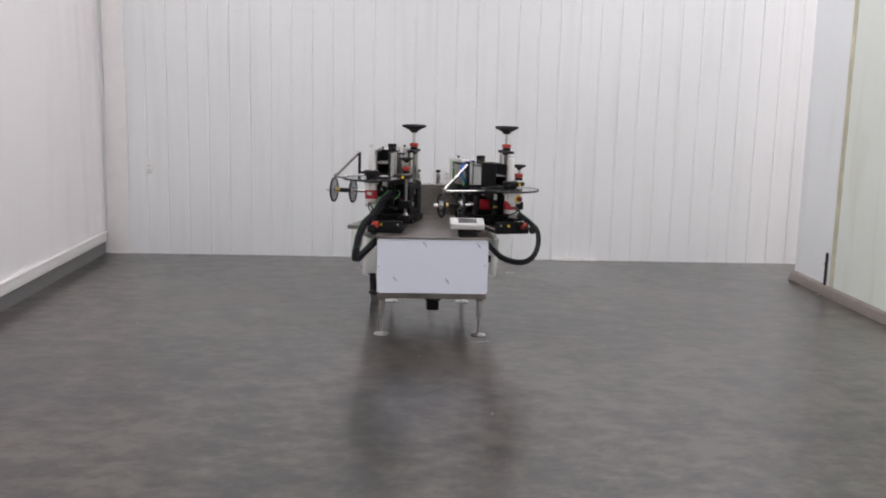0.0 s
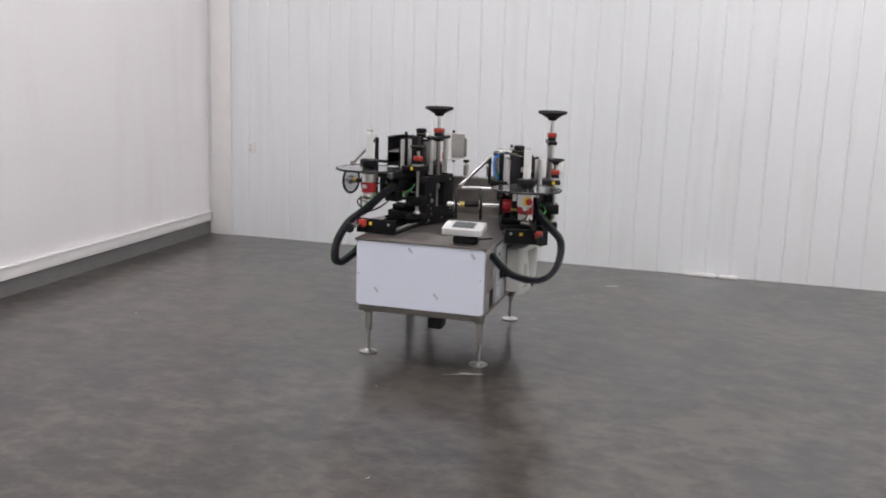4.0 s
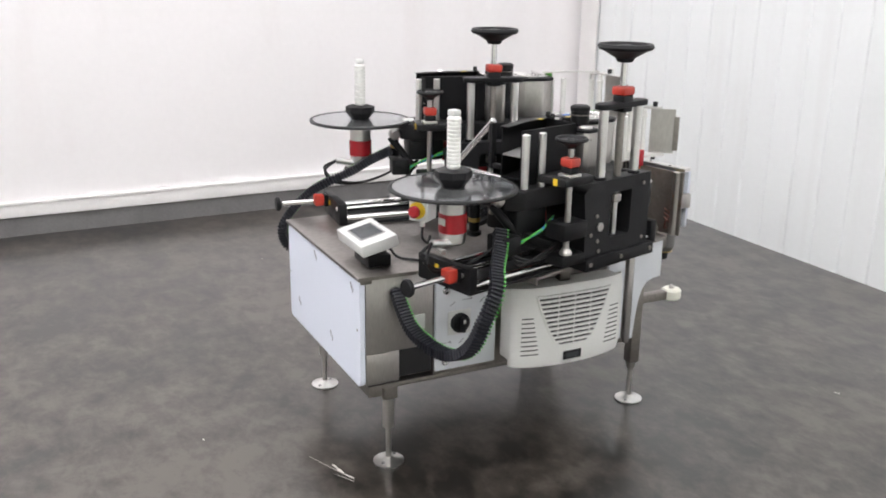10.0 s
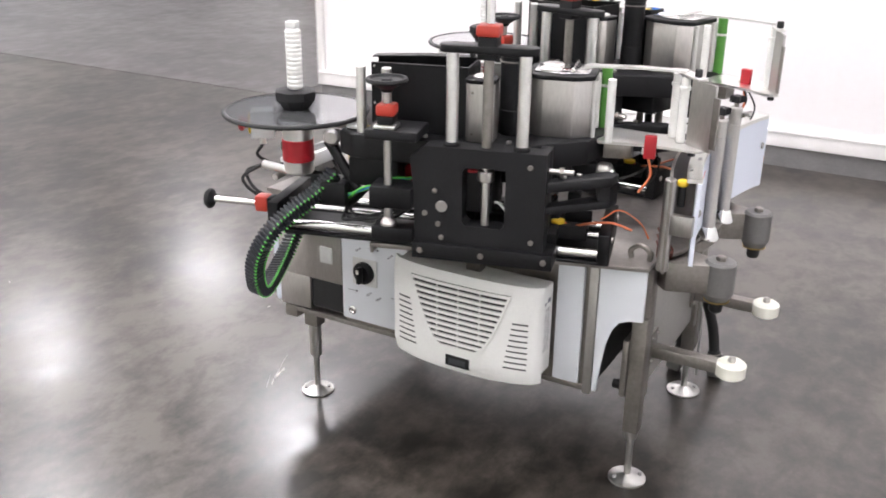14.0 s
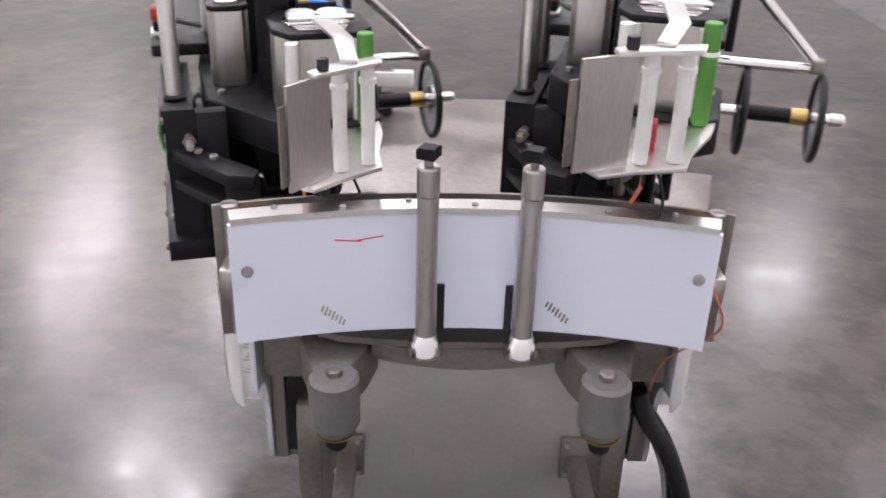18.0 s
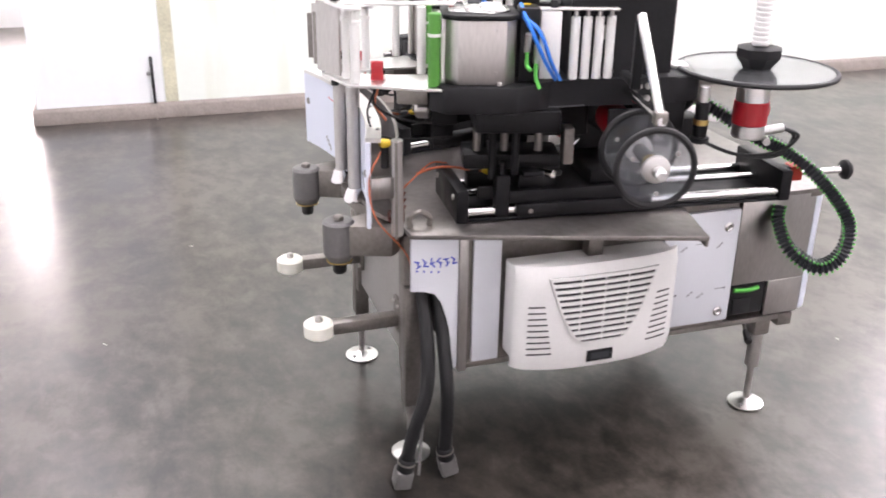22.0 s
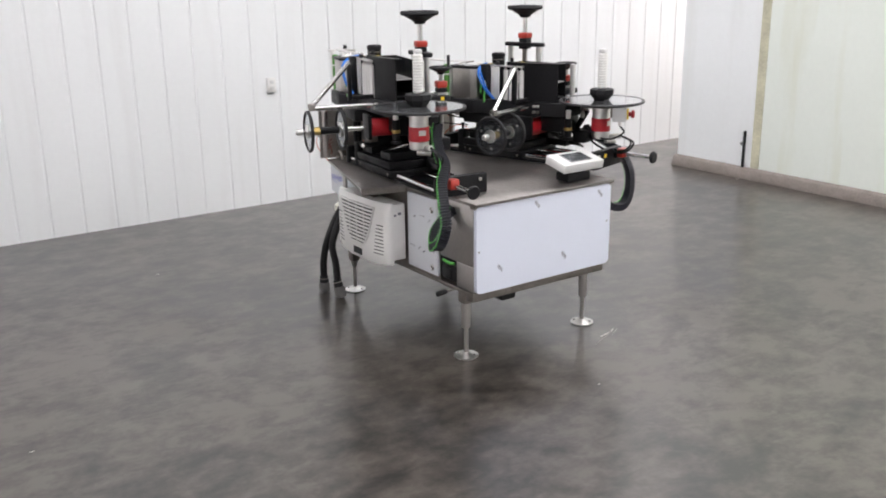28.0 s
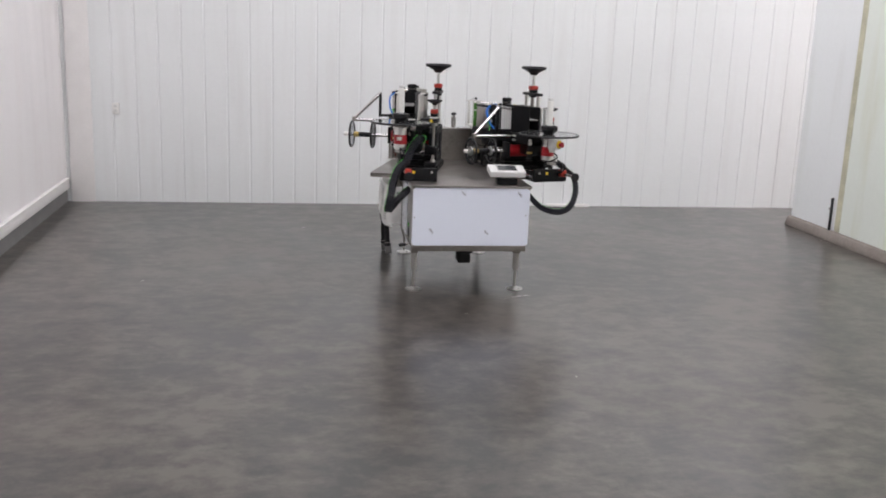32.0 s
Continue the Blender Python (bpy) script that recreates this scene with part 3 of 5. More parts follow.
FM = Matrix.Translation((0, 0.022, 0.581)) @ FACE
for px, pz in ((-0.06, 0.175), (0.36, 0.17), (-0.29, -0.105), (0.12, -0.115)):
    print_mark(px, pz, 0.0228, -48, FM, front)
for px, pz in ((-0.42, 0.0), (0.41, 0.02)):
    part("rivet", lathe([(0.005, 0), (0.005, 0.002), (0.002, 0.003)], (px, 0.0, 0.58 + pz), (0, -1, 0), 10), BLADE_GREY, front)

# cabinet carcass
part("carcass", B((-0.425, 0.31, 0.365, 0.425, 1.22, ZT - 0.0145)), STEEL_DULL, base)
part("front_carcass", B((-0.41, 0.023, 0.375, 0.41, 0.30, ZT - 0.031)), STEEL_DULL, base)
part("floor_frame", B((-0.43, 0.09, 0.345, -0.37, 1.24, 0.364), (0.37, 0.09, 0.345, 0.43, 1.24, 0.364), (-0.43, 0.035, 0.318, 0.43, 0.0895, 0.364), (-0.369, 0.30, 0.318, 0.369, 0.46, 0.33), bevel=0.003), STEEL_DULL, base)
part("drain_box", B((-0.045, 0.30, 0.24, 0.085, 0.46, 0.317), (-0.03, 0.315, 0.158, 0.07, 0.445, 0.2395), bevel=0.014), DARK, base)
for s in (-1, 1):
    # front side cheek with a dark cut-out at its lower rear corner
    a, b = sorted((s * 0.411, s * 0.436))
    cheek = part("side_cheek", B((a, 0.024, 0.50, b, 0.302, ZT - 0.016), (a, 0.024, 0.372, b, 0.16, 0.4995), bevel=0.003), STEEL, base,
                 "bare brushed steel cheek")
    a2, b2 = sorted((s * 0.4105, s * 0.424))
    part("cutout", B((a2, 0.161, 0.385, b2, 0.30, 0.499)), DARK, cheek, "dark cut-out")
    if s < 0:
        part("green_cable", tube([(-0.428, 0.19, 0.478), (-0.431, 0.23, 0.474), (-0.428, 0.285, 0.477)], 0.0075), GREEN_CLIP, cheek)
        part("cable_clamp", B((-0.432, 0.215, 0.39, -0.4245, 0.285, 0.445), bevel=0.004), RUBBER, cheek)
    else:
        part("socket_plate", B((min(s * 0.4365, s * 0.444), 0.215, 0.575, max(s * 0.4365, s * 0.444), 0.265, 0.635), bevel=0.002), GREY_PLASTIC, cheek)
    # filmed service door
    a, b = sorted((s * 0.4255, s * 0.445))
    door = part("service_door", B((a, 0.309, 0.383, b, 0.578, 0.775), bevel=0.006), FILM_SIDE, base, "service door in bluish film with printed arrows")
    for dz in (0.718, 0.422):
        part("lock", lathe([(0.016, 0), (0.016, 0.004), (0.010, 0.007), (0.006, 0.004)], (s * 0.445, 0.353, dz), (s, 0, 0), 16), CHROME, door)
    SM = Matrix.Translation((s * 0.445, 0.445, 0.58)) @ Matrix(((0, 0, s, 0), (s, 0, 0, 0), (0, 1, 0, 0), (0, 0, 0, 1)))
    for px, pz, tn in ((-0.06, 0.08, 35), (0.07, 0.08, 40), (0.02, -0.09, 35), (-0.02, -0.08, 40)):
        print_mark(px, pz, 0.0012, tn, SM, door, 4, 0.007, INK, 0.008)
    for px, pz in ((0.0, 0.09), (0.09, -0.075), (-0.09, -0.08)):
        mk = SM @ Matrix.Translation((px, pz, 0.001))
        bm = bmesh.new()
        bmesh.ops.create_cube(bm, size=1, matrix=mk @ Matrix.Diagonal((0.04, 0.0018, 0.0008, 1)))
        bmesh.ops.create_cube(bm, size=1, matrix=mk @ Matrix.Translation((0.017, 0, 0)) @ Matrix.Rotation(0.8, 4, "Z") @ Matrix.Diagonal((0.007, 0.007, 0.0008, 1)))
        part("arrow", bm, INK, door)
    # strips behind the cooler, rear post and arched rear plate
    a, b = sorted((s * 0.4255, s * 0.442))
    part("filmed_strip", B((a, 1.118, 0.37, b, 1.205, 0.79), bevel=0.004), FILM_SIDE, base)
    part("rear_post", B((min(s * 0.40, s * 0.446), 1.222, 0.345, max(s * 0.40, s * 0.446), 1.25, 0.798), bevel=0.004), STEEL, base)
    arch = [(1.252, 0.36), (1.266, 0.36), (1.274, 0.45), (1.285, 0.53), (1.299, 0.583), (1.322, 0.617), (1.355, 0.630), (1.395, 0.632), (1.395, 0.795), (1.252, 0.795)]
    m_side = Matrix(((0, 0, s, s * 0.43), (1, 0, 0, 0), (0, 1, 0, 0), (0, 0, 0, 1)))
    plate = part("arch_plate", prism(arch, 0, 0.012, 0.002, m_side), FILM_SIDE, base, "arched rear side plate in white film")
    if s < 0:
        for row, zz, nn in ((0, 0.716, 6), (1, 0.688, 4)):
            bm = bmesh.new()
            for k in range(nn):
                for q in range(3 if row == 0 else 1):
                    bmesh.ops.create_cube(bm, size=1, matrix=m_side @ Matrix.Translation((1.378 - 0.0215 * k - 0.003 * q, zz + 0.008 * (1 - q) - 0.0035 * k * row, 0.0125)) @ Matrix.Rotation(0.3 + 1.15 * q + 0.7 * k, 4, "Z")
                                          @ Matrix.Diagonal((0.017 if row == 0 else 0.007, 0.0042, 0.0008, 1)))
            part("marker_scribble", bm, INK_BLUE, plate, "blue marker scribble")

# back plate, curved bracket and bumpers
part("back_plate", B((-0.27, 1.36, 0.33, 0.27, 1.372, 0.79), bevel=0.003), PLATE_STEEL, base, "large plain brushed rear plate")
part("back_body", B((-0.42, 1.2515, 0.655, 0.42, 1.3595, 0.80)), STEEL_DULL, base)
# near-black plate that puts the shade of the rear cavity into colour
part("rear_shade_plate", B((-0.398, 1.2205, 0.37, 0.398, 1.2505, 0.798)), DARK, base, "dark plate standing in for the shade of the rear recess")
# unseen dark tray, added to deepen the shade and reflection under the cabinet
part("added_shade_tray", B((-0.368, 0.0905, 0.334, 0.368, 0.2995, 0.3445), (-0.368, 0.4605, 0.334, 0.368, 1.22, 0.3445), bevel=0.002), DARK, base, "added unseen dark tray that darkens the floor reflection below")
nose = [(-0.20, 1.36), (0.20, 1.36), (0.19, 1.45)] + [(0.19 - 0.038 * k, 1.45 + 0.035 * math.sin(math.pi * k / 10)) for k in range(1, 10)] + [(-0.19, 1.45)]
part("post_bracket", prism(nose, 0.765, 0.80, 0.004), STEEL_DULL, base)
for s in (-1, 1):
    part("rear_upright", B((s * 0.30 - 0.03, 1.33, 0.30, s * 0.30 + 0.03, 1.384, 0.76), bevel=0.004), STEEL_DULL, base)
    arm = prism([(s * 0.18, 1.39), (s * 0.30, 1.386), (s * 0.335, 1.42), (s * 0.29, 1.55), (s * 0.235, 1.55), (s * 0.20, 1.46)], 0.70, 0.795, 0.006)
    arm = part("bumper_arm", arm, STEEL_DULL, base)
    part("bumper", lathe([(0.030, 0.672), (0.036, 0.678), (0.047, 0.70), (0.047, 0.795), (0.040, 0.803)], (s * 0.253, 1.56, 0), seg=24), BUMPER_GREY, arm, "grey rubber bumper")
    part("bumper_pin", lathe([(0.017, 0.635), (0.021, 0.642), (0.021, 0.671)], (s * 0.253, 1.56, 0)), RUBBER, arm)
    part("bumper_bolt", lathe([(0.016, 0.803), (0.016, 0.814), (0.012, 0.817)], (s * 0.253, 1.56, 0), seg=6), STEEL_DULL, arm)
    part("ring", lathe([(0.0365, 0.6735), (0.0385, 0.6735), (0.0385, 0.677), (0.0365, 0.677)], (s * 0.253, 1.56, 0)), BRASS, arm)
    wa = part("guide_arm", B((s * 0.25 - 0.02, 1.374, 0.433, s * 0.25 + 0.02, 1.615, 0.473), bevel=0.004), STEEL_DULL, base)
    part("guide_wheel", lathe([(0.036, 0.426), (0.046, 0.434), (0.046, 0.471), (0.036, 0.479)], (s * 0.25, 1.63, 0), seg=26), NYLON, wa, "white nylon guide wheel")
    part("axle_nut", lathe([(0.013, 0.479), (0.013, 0.488), (0.008, 0.495)], (s * 0.25, 1.63, 0), seg=6), STEEL, wa)
    for bz in (0.425, 0.505):
        for bx in (-0.024, 0.024):
            part("bolt", C((s * 0.25 + bx, 1.385, bz), (s * 0.25 + bx, 1.393, bz), 0.006, seg=8), STEEL, wa)
    part("arm_plate", B((s * 0.25 - 0.036, 1.373, 0.41, s * 0.25 + 0.036, 1.385, 0.52), bevel=0.003), STEEL_DULL, wa)

# legs and feet
for lx, ly, rear in ((-0.395, 0.14, 0), (0.385, 0.135, 0), (-0.33, 1.362, 1), (0.33, 1.362, 1)):
    if rear:
        leg = part("leg", B((lx - 0.025, ly - 0.025, 0.19, lx + 0.025, ly + 0.025, 0.60), bevel=0.004), STEEL_DULL, base)
        part("taper", lathe([(0.012, 0.15), (0.018, 0.16), (0.023, 0.195)], (lx, ly, 0), seg=16), STEEL, leg)
        part("clamp", B((lx - 0.035, ly - 0.045, 0.32, lx + 0.035, ly - 0.0255, 0.52), bevel=0.004), STEEL_DULL, leg)
        part("clamp_knob", C((lx, ly - 0.046, 0.345), (lx, ly - 0.075, 0.345), 0.016), RUBBER, leg)
    else:
        leg = part("leg", C((lx, ly, 0.155), (lx, ly, 0.286), 0.0235), STEEL, base)
        part("bracket", B((lx - 0.027, ly - 0.03, 0.285, lx + 0.027, ly + 0.03, 0.3445), bevel=0.006), STEEL_DULL, leg)
    part("stem", C((lx, ly, 0.014), (lx, ly, 0.16), 0.0115), STEEL, leg)
    part("pad", lathe([(0.058, 0.0), (0.062, 0.003), (0.062, 0.008), (0.03, 0.014), (0.018, 0.022), (0.012, 0.024)], (lx, ly, 0), seg=32), ALU, leg, "round polished foot pad")
    for k in range(2):
        part("pad_bolt", lathe([(0.007, 0.009), (0.007, 0.016)], (lx + 0.043 * math.cos(2.2 + math.pi * k), ly + 0.043 * math.sin(2.2 + math.pi * k), 0), seg=8), BLADE_GREY, leg)
lever = part("clamp_lever", tube([(-0.386, 0.203, 0.343), (-0.42, 0.217, 0.336), (-0.45, 0.229, 0.328)], 0.006), STEEL_DULL, base)
part("grip", lathe([(0.008, 0.0), (0.0115, 0.01), (0.0135, 0.05), (0.010, 0.058)], (-0.446, 0.228, 0.329), (-0.050, 0.021, -0.012), 14), RUBBER, lever, "black lever grip")

# rotary switch on the right side
sw = part("switch_plate", B((0.4455, 0.36, 0.53, 0.452, 0.46, 0.63), bevel=0.004), GREY_PLASTIC, base, "square plate of the main switch")
part("switch_ring", lathe([(0.04, 0), (0.04, 0.012), (0.03, 0.018)], (0.452, 0.41, 0.58), (1, 0, 0)), BLACK, sw)
part("switch_knob", B((0.47, 0.402, 0.55, 0.496, 0.418, 0.61), bevel=0.005), BLACK, sw)
part("switch_mark", B((0.4965, 0.405, 0.59, 0.4975, 0.415, 0.605)), CREAM, sw)

# curved cover at the back: filmed outer skin, steel inner skin, posts between
R_COVER, CY = 1.42, 1.451 + 1.42


def curved_wall(r, half, z0, z1, t, n=22):
    pts = [((r) * math.sin(-half + 2 * half * k / n), CY - r * math.cos(-half + 2 * half * k / n)) for k in range(n + 1)]
    pts += [((r + t) * math.sin(half - 2 * half * k / n), CY - (r + t) * math.cos(half - 2 * half * k / n)) for k in range(n + 1)]
    return prism(pts, z0, z1)


HALF = 0.3113
cover = part("curved_cover", curved_wall(R_COVER, HALF, 0.840, 1.083, 0.012), FILM, base, "curved rear cover in white film")
part("cover_top", curved_wall(R_COVER - 0.002, HALF - 0.004, 1.0835, 1.096, 0.042), ALU, base, "bright top edge of the curved cover")
part("inner_skin", curved_wall(R_COVER + 0.078, HALF + 0.012, ZT + 0.001, 1.09, 0.008), STEEL_DULL, base, "curved inner steel skin")
for s in (-1, 1):
    ex, ey = (R_COVER + 0.04) * math.sin(s * HALF), CY - (R_COVER + 0.04) * math.cos(HALF)
    part("cover_web", B((ex - 0.012, ey - 0.035, 0.93, ex + 0.012, ey + 0.03, 0.99), bevel=0.002), STEEL, base)
    part("end_tube", C((ex, ey - 0.045, ZT + 0.001), (ex, ey - 0.045, 1.09), 0.017), STEEL, base)
    part("sensor", C((s * 0.402, 1.458, 1.0), (s * 0.402, 1.458, 1.0595), 0.011), DARK, base)
    part("sensor_cap", lathe([(0.013, 1.06), (0.016, 1.064), (0.016, 1.074), (0.013, 1.078)], (s * 0.402, 1.458, 0)), YELLOW, base, "yellow sensor cap")
    part("cover_bolt", lathe([(0.011, 0), (0.011, 0.005), (0.006, 0.008)], ((R_COVER - 0.0) * math.sin(s * (HALF - 0.02)), CY - R_COVER * math.cos(HALF - 0.02), 0.99), (0, 1, 0), 14), BLADE_GREY, cover)
    for k in range(3):
        part("coiled_wire", tube([(s * 0.418, 1.405, 0.93 - 0.02 * k), (s * (0.432 + 0.006 * k), 1.43, 0.905 - 0.02 * k), (s * 0.425, 1.455, 0.875 - 0.012 * k), (s * (0.405 + 0.008 * k), 1.44, 0.845), (s * 0.42, 1.412, 0.862 - 0.01 * k), (s * 0.43, 1.42, 0.90)], 0.003, 6), WIRE_BROWN, base)
    if s < 0:
        part("end_wire", tube([(ex, ey, 1.06), (ex - s * 0.01, ey + 0.03, 0.98), (ex + s * 0.02, ey + 0.02, 0.88), (s * 0.405, 1.40, 0.74), (s * 0.39, 1.37, 0.64)], 0.0022, 6), COPPER_WIRE, base, "thin orange wire")
for px, pz, tn in ((-0.167, 0.882, 40), (0.257, 0.876, 40)):
    ang = math.asin(px / R_COVER)
    MM = Matrix.Translation((px, CY - R_COVER * math.cos(ang), pz)) @ Matrix.Rotation(ang, 4, "Z") @ Matrix(((-1, 0, 0, 0), (0, 0, 1, 0), (0, 1, 0, 0), (0, 0, 0, 1)))
    print_mark(0, 0, 0.0012, -tn, MM, cover, 7, 0.0085, INK if px < 0 else INK_GREY, 0.018)
ang = math.asin(0.21 / R_COVER)
MM = Matrix.Translation((0.21, CY - R_COVER * math.cos(ang), 1.035)) @ Matrix.Rotation(ang, 4, "Z") @ Matrix(((-1, 0, 0, 0), (0, 0, 1, 0), (0, 1, 0, 0), (0, 0, 0, 1)))
bm = bmesh.new()
for x0, z0, ln, tn in ((-0.02, 0.0, 0.05, -6), (0.02, 0.003, 0.05, 8)):
    bmesh.ops.create_cube(bm, size=1, matrix=MM @ Matrix.Translation((x0, z0, 0.001)) @ Matrix.Rotation(radians(tn), 4, "Z") @ Matrix.Diagonal((ln, 0.0025, 0.0008, 1)))
part("marker_stroke", bm, INK_RED, cover, "red marker stroke")
for k in range(7):
    ba = -HALF + 0.06 + (2 * HALF - 0.12) * k / 6
    br = R_COVER + (0.012 if k % 2 else 0.030)
    part("cover_screw", lathe([(0.006, 1.096), (0.006, 1.100), (0.003, 1.1015)], (br * math.sin(ba), CY - br * math.cos(ba), 0), seg=8), BLADE_GREY, base)
for px in (0.086, -0.099):
    py = 1.473
    post = part("cover_post", lathe([(0.034, 0.801), (0.034, 0.806), (0.021, 0.832), (0.0195, 0.84), (0.0195, 1.13)], (px, py, 0), seg=26), STEEL, base)
    part("post_foot", lathe([(0.037, 0.8012), (0.037, 0.808), (0.026, 0.835), (0.0215, 0.842)], (px, py, 0), seg=26), CHROME, post, "bright flared foot")
    part("post_cap", lathe([(0.0185, 1.1305), (0.0205, 1.1325), (0.0205, 1.182), (0.0185, 1.186)], (px, py, 0), seg=26), STEEL, post)
    part("post_screw", lathe([(0.008, 1.1865), (0.008, 1.2)], (px, py, 0), seg=12), STEEL_DULL, post)
    lobes = [(px + (0.026 if k % 2 == 0 else 0.012) * math.cos(math.pi * k / 4 + 0.4), py + (0.026 if k % 2 == 0 else 0.012) * math.sin(math.pi * k / 4 + 0.4)) for k in range(8)]
    part("star_knob", prism(lobes, 1.2005, 1.222, 0.003), BLACK_CAST, post, "dark four-lobed clamping knob", 10)
    part("slot", B((px + 0.021 if px < 0 else px - 0.035, 1.445, 0.8395, px + 0.035 if px < 0 else px - 0.021, 1.4575, 0.938)), DARK, cover, "dark slot")

# hoses hanging to the floor
for k, (ex, ey) in enumerate(((-0.505, 1.428), (-0.482, 1.298))):
    hose = part("hose", tube([(-0.375, 1.345 - 0.05 * k, 0.62), (-0.40, 1.342 - 0.048 * k, 0.55), (-0.462, 1.35 - 0.05 * k, 0.45), (-0.506, 1.368 - 0.066 * k, 0.33), (ex - 0.008, ey - 0.022 + 0.02 * k, 0.21), (ex, ey, 0.10)], 0.0205, 14), RUBBER, base, "black hose hanging to the floor")
    tilt = Matrix.Translation((ex, ey, 0.094)) @ Matrix.Rotation(radians(10 - 22 * k), 4, "X") @ Matrix.Rotation(radians(-6), 4, "Y")
    part("plug", prism([(-0.025, -0.027), (0.025, -0.03), (0.03, 0.026), (-0.026, 0.029)], -0.088, -0.022, 0.009, tilt), BUMPER_GREY, hose, "grey cloth-wrapped connector")
    part("collar", lathe([(0.0225, -0.03), (0.0265, -0.022), (0.0265, 0.012), (0.0225, 0.018)], m=tilt), RUBBER, hose)
    part("strap", lathe([(0.0268, 0.002), (0.028, 0.002), (0.028, 0.008), (0.0268, 0.008)], m=tilt), STEEL_DULL, hose)
part("wire", tube([(-0.39, 1.33, 0.56), (-0.46, 1.355, 0.38), (-0.47, 1.37, 0.15), (-0.46, 1.375, 0.008)], 0.0055, 6), BLADE_GREY, base)
for s in (-1, 1):
    part("lifting_eye", tube([(s * 0.40, 1.33, ZT + 0.002), (s * 0.40, 1.328, ZT + 0.026), (s * 0.40, 1.357, ZT + 0.045), (s * 0.40, 1.387, ZT + 0.026), (s * 0.40, 1.385, ZT + 0.002)], 0.008, 8, 6), STEEL_DULL, base)

# ---- coolers on both sides ----
def cooler(m, label, lines):
    """Cabinet cooler; local x away from the cabinet, y along it, z up from its lower edge."""
    root = thing("cabinet_cooler", m, label, "air conditioner", "coolers on the cabinet")
    W, H, D0 = 0.525, 0.33, 0.108

    def bulge(y):
        return D0 + 0.034 * (1 - abs(2 * y / W) ** 3.2)

    def low(y):
        return 0.002 - 0.012 * (1 - (2 * y / W) ** 2)

    part("housing", B((0.0, -W / 2 + 0.006, 0.02, D0 - 0.012, W / 2 - 0.006, H - 0.012), m=m, bevel=0.006), PLASTIC, root)
    out = bmesh.new()
    n, k = 26, 8
    grid = []
    for i in range(n + 1):
        y = -W / 2 + W * i / n
        col = []
        for j in range(k + 1):
            f = j / k
            z = low(y) + (H - low(y)) * f
            soft = 0.012 * max(0.0, (0.06 - min(f, 1 - f)) / 0.06) + 0.010 * max(0.0, (abs(y) - W / 2 + 0.012) / 0.012)
            col.append(out.verts.new((bulge(y) - soft, y, z)))
        grid.append(col)
    for i in range(n):
        for j in range(k):
            out.faces.new((grid[i][j], grid[i + 1][j], grid[i + 1][j + 1], grid[i][j + 1]))
    rim = [g[0] for g in grid] + grid[-1][1:] + [g[-1] for g in grid[-2::-1]] + grid[0][-2:0:-1]
    back = [out.verts.new((D0 - 0.03 if abs(v.co.y) > W / 2 - 0.001 else D0 - 0.02, v.co.y, v.co.z)) for v in rim]
    for i in range(len(rim)):
        q = (i + 1) % len(rim)
        out.faces.new((rim[i], rim[q], back[q], back[i]))
    out.faces.new(back)
    bmesh.ops.transform(out, matrix=m, verts=out.verts)
    cover_ = part("cover", out, PLASTIC, root, "bulged off-white plastic cover", 50)

    def strip(levels, lift, thick, name, mat, parent):
        """A plate that follows the bulge; levels (y0, y1, z) from its lower to its upper edge."""
        o = bmesh.new()
        nn = 18
        skin = [[[o.verts.new((bulge(y0 + (y1 - y0) * i / nn) + h, y0 + (y1 - y0) * i / nn, z)) for i in range(nn + 1)]
                 for y0, y1, z in levels] for h in (lift + thick, lift)]
        for q in skin:
            for a, b in zip(q, q[1:]):
                for i in range(nn):
                    o.faces.new((a[i], a[i + 1], b[i + 1], b[i]))
        f, g = skin
        for i in range(nn):
            o.faces.new((f[0][i], g[0][i], g[0][i + 1], f[0][i + 1]))
            o.faces.new((f[-1][i], f[-1][i + 1], g[-1][i + 1], g[-1][i]))
        for k in range(len(levels) - 1):
            for e in (0, nn):
                o.faces.new((f[k][e], f[k + 1][e], g[k + 1][e], g[k][e]))
        bmesh.ops.transform(o, matrix=m, verts=o.verts)
        return part(name, o, mat, parent, "", 40)

    zt, zb = H - 0.030, 0.084

    def half(z):
        f = max(0.0, (z - zb) / (zt - zb))
        return 0.062 + 0.110 * f ** 0.62

    grille = strip([(-half(z), half(z), z) for z in [zb + (zt - zb) * (k / 12) ** 1.3 for k in range(13)]], 0.0008, 0.002, "grille", DARK, root)
    for sgn in (-1, 1):
        strip([(sgn * half(z) - 0.0035, sgn * half(z) + 0.0035, z) for z in [zb + (zt - zb) * (k / 12) ** 1.3 for k in range(13)]], 0.0, 0.0078, "grille_edge", PLASTIC, grille)
    strip([(-half(zb), half(zb), zb - 0.005), (-half(zb) - 0.003, half(zb) + 0.003, zb + 0.001)], 0.0, 0.0078, "grille_edge", PLASTIC, grille)
    rows = 11
    for r in range(rows):
        z0, z1 = zb + (zt - zb) * (r + 0.52) / rows, zb + (zt - zb) * (r + 1.0) / rows
        strip([(-half(z0), half(z0), z0), (-half(z1), half(z1), z1)], 0.002, 0.007, "slat", PLASTIC, grille)
    for yy in (-0.075, 0.0, 0.075):
        strip([(yy - 0.0015, yy + 0.0015, zb + 0.03 * abs(yy) / 0.075), (yy - 0.0015, yy + 0.0015, zt - 0.002)], 0.002, 0.004, "rib", PLASTIC, grille)
    for sgn in (-1, 1):
        for r in range(9):
            z = 0.053 + 0.0192 * r
            inner, outer = 0.156 + 0.0032 * r, 0.229
            a, b = sorted((sgn * inner, sgn * outer))
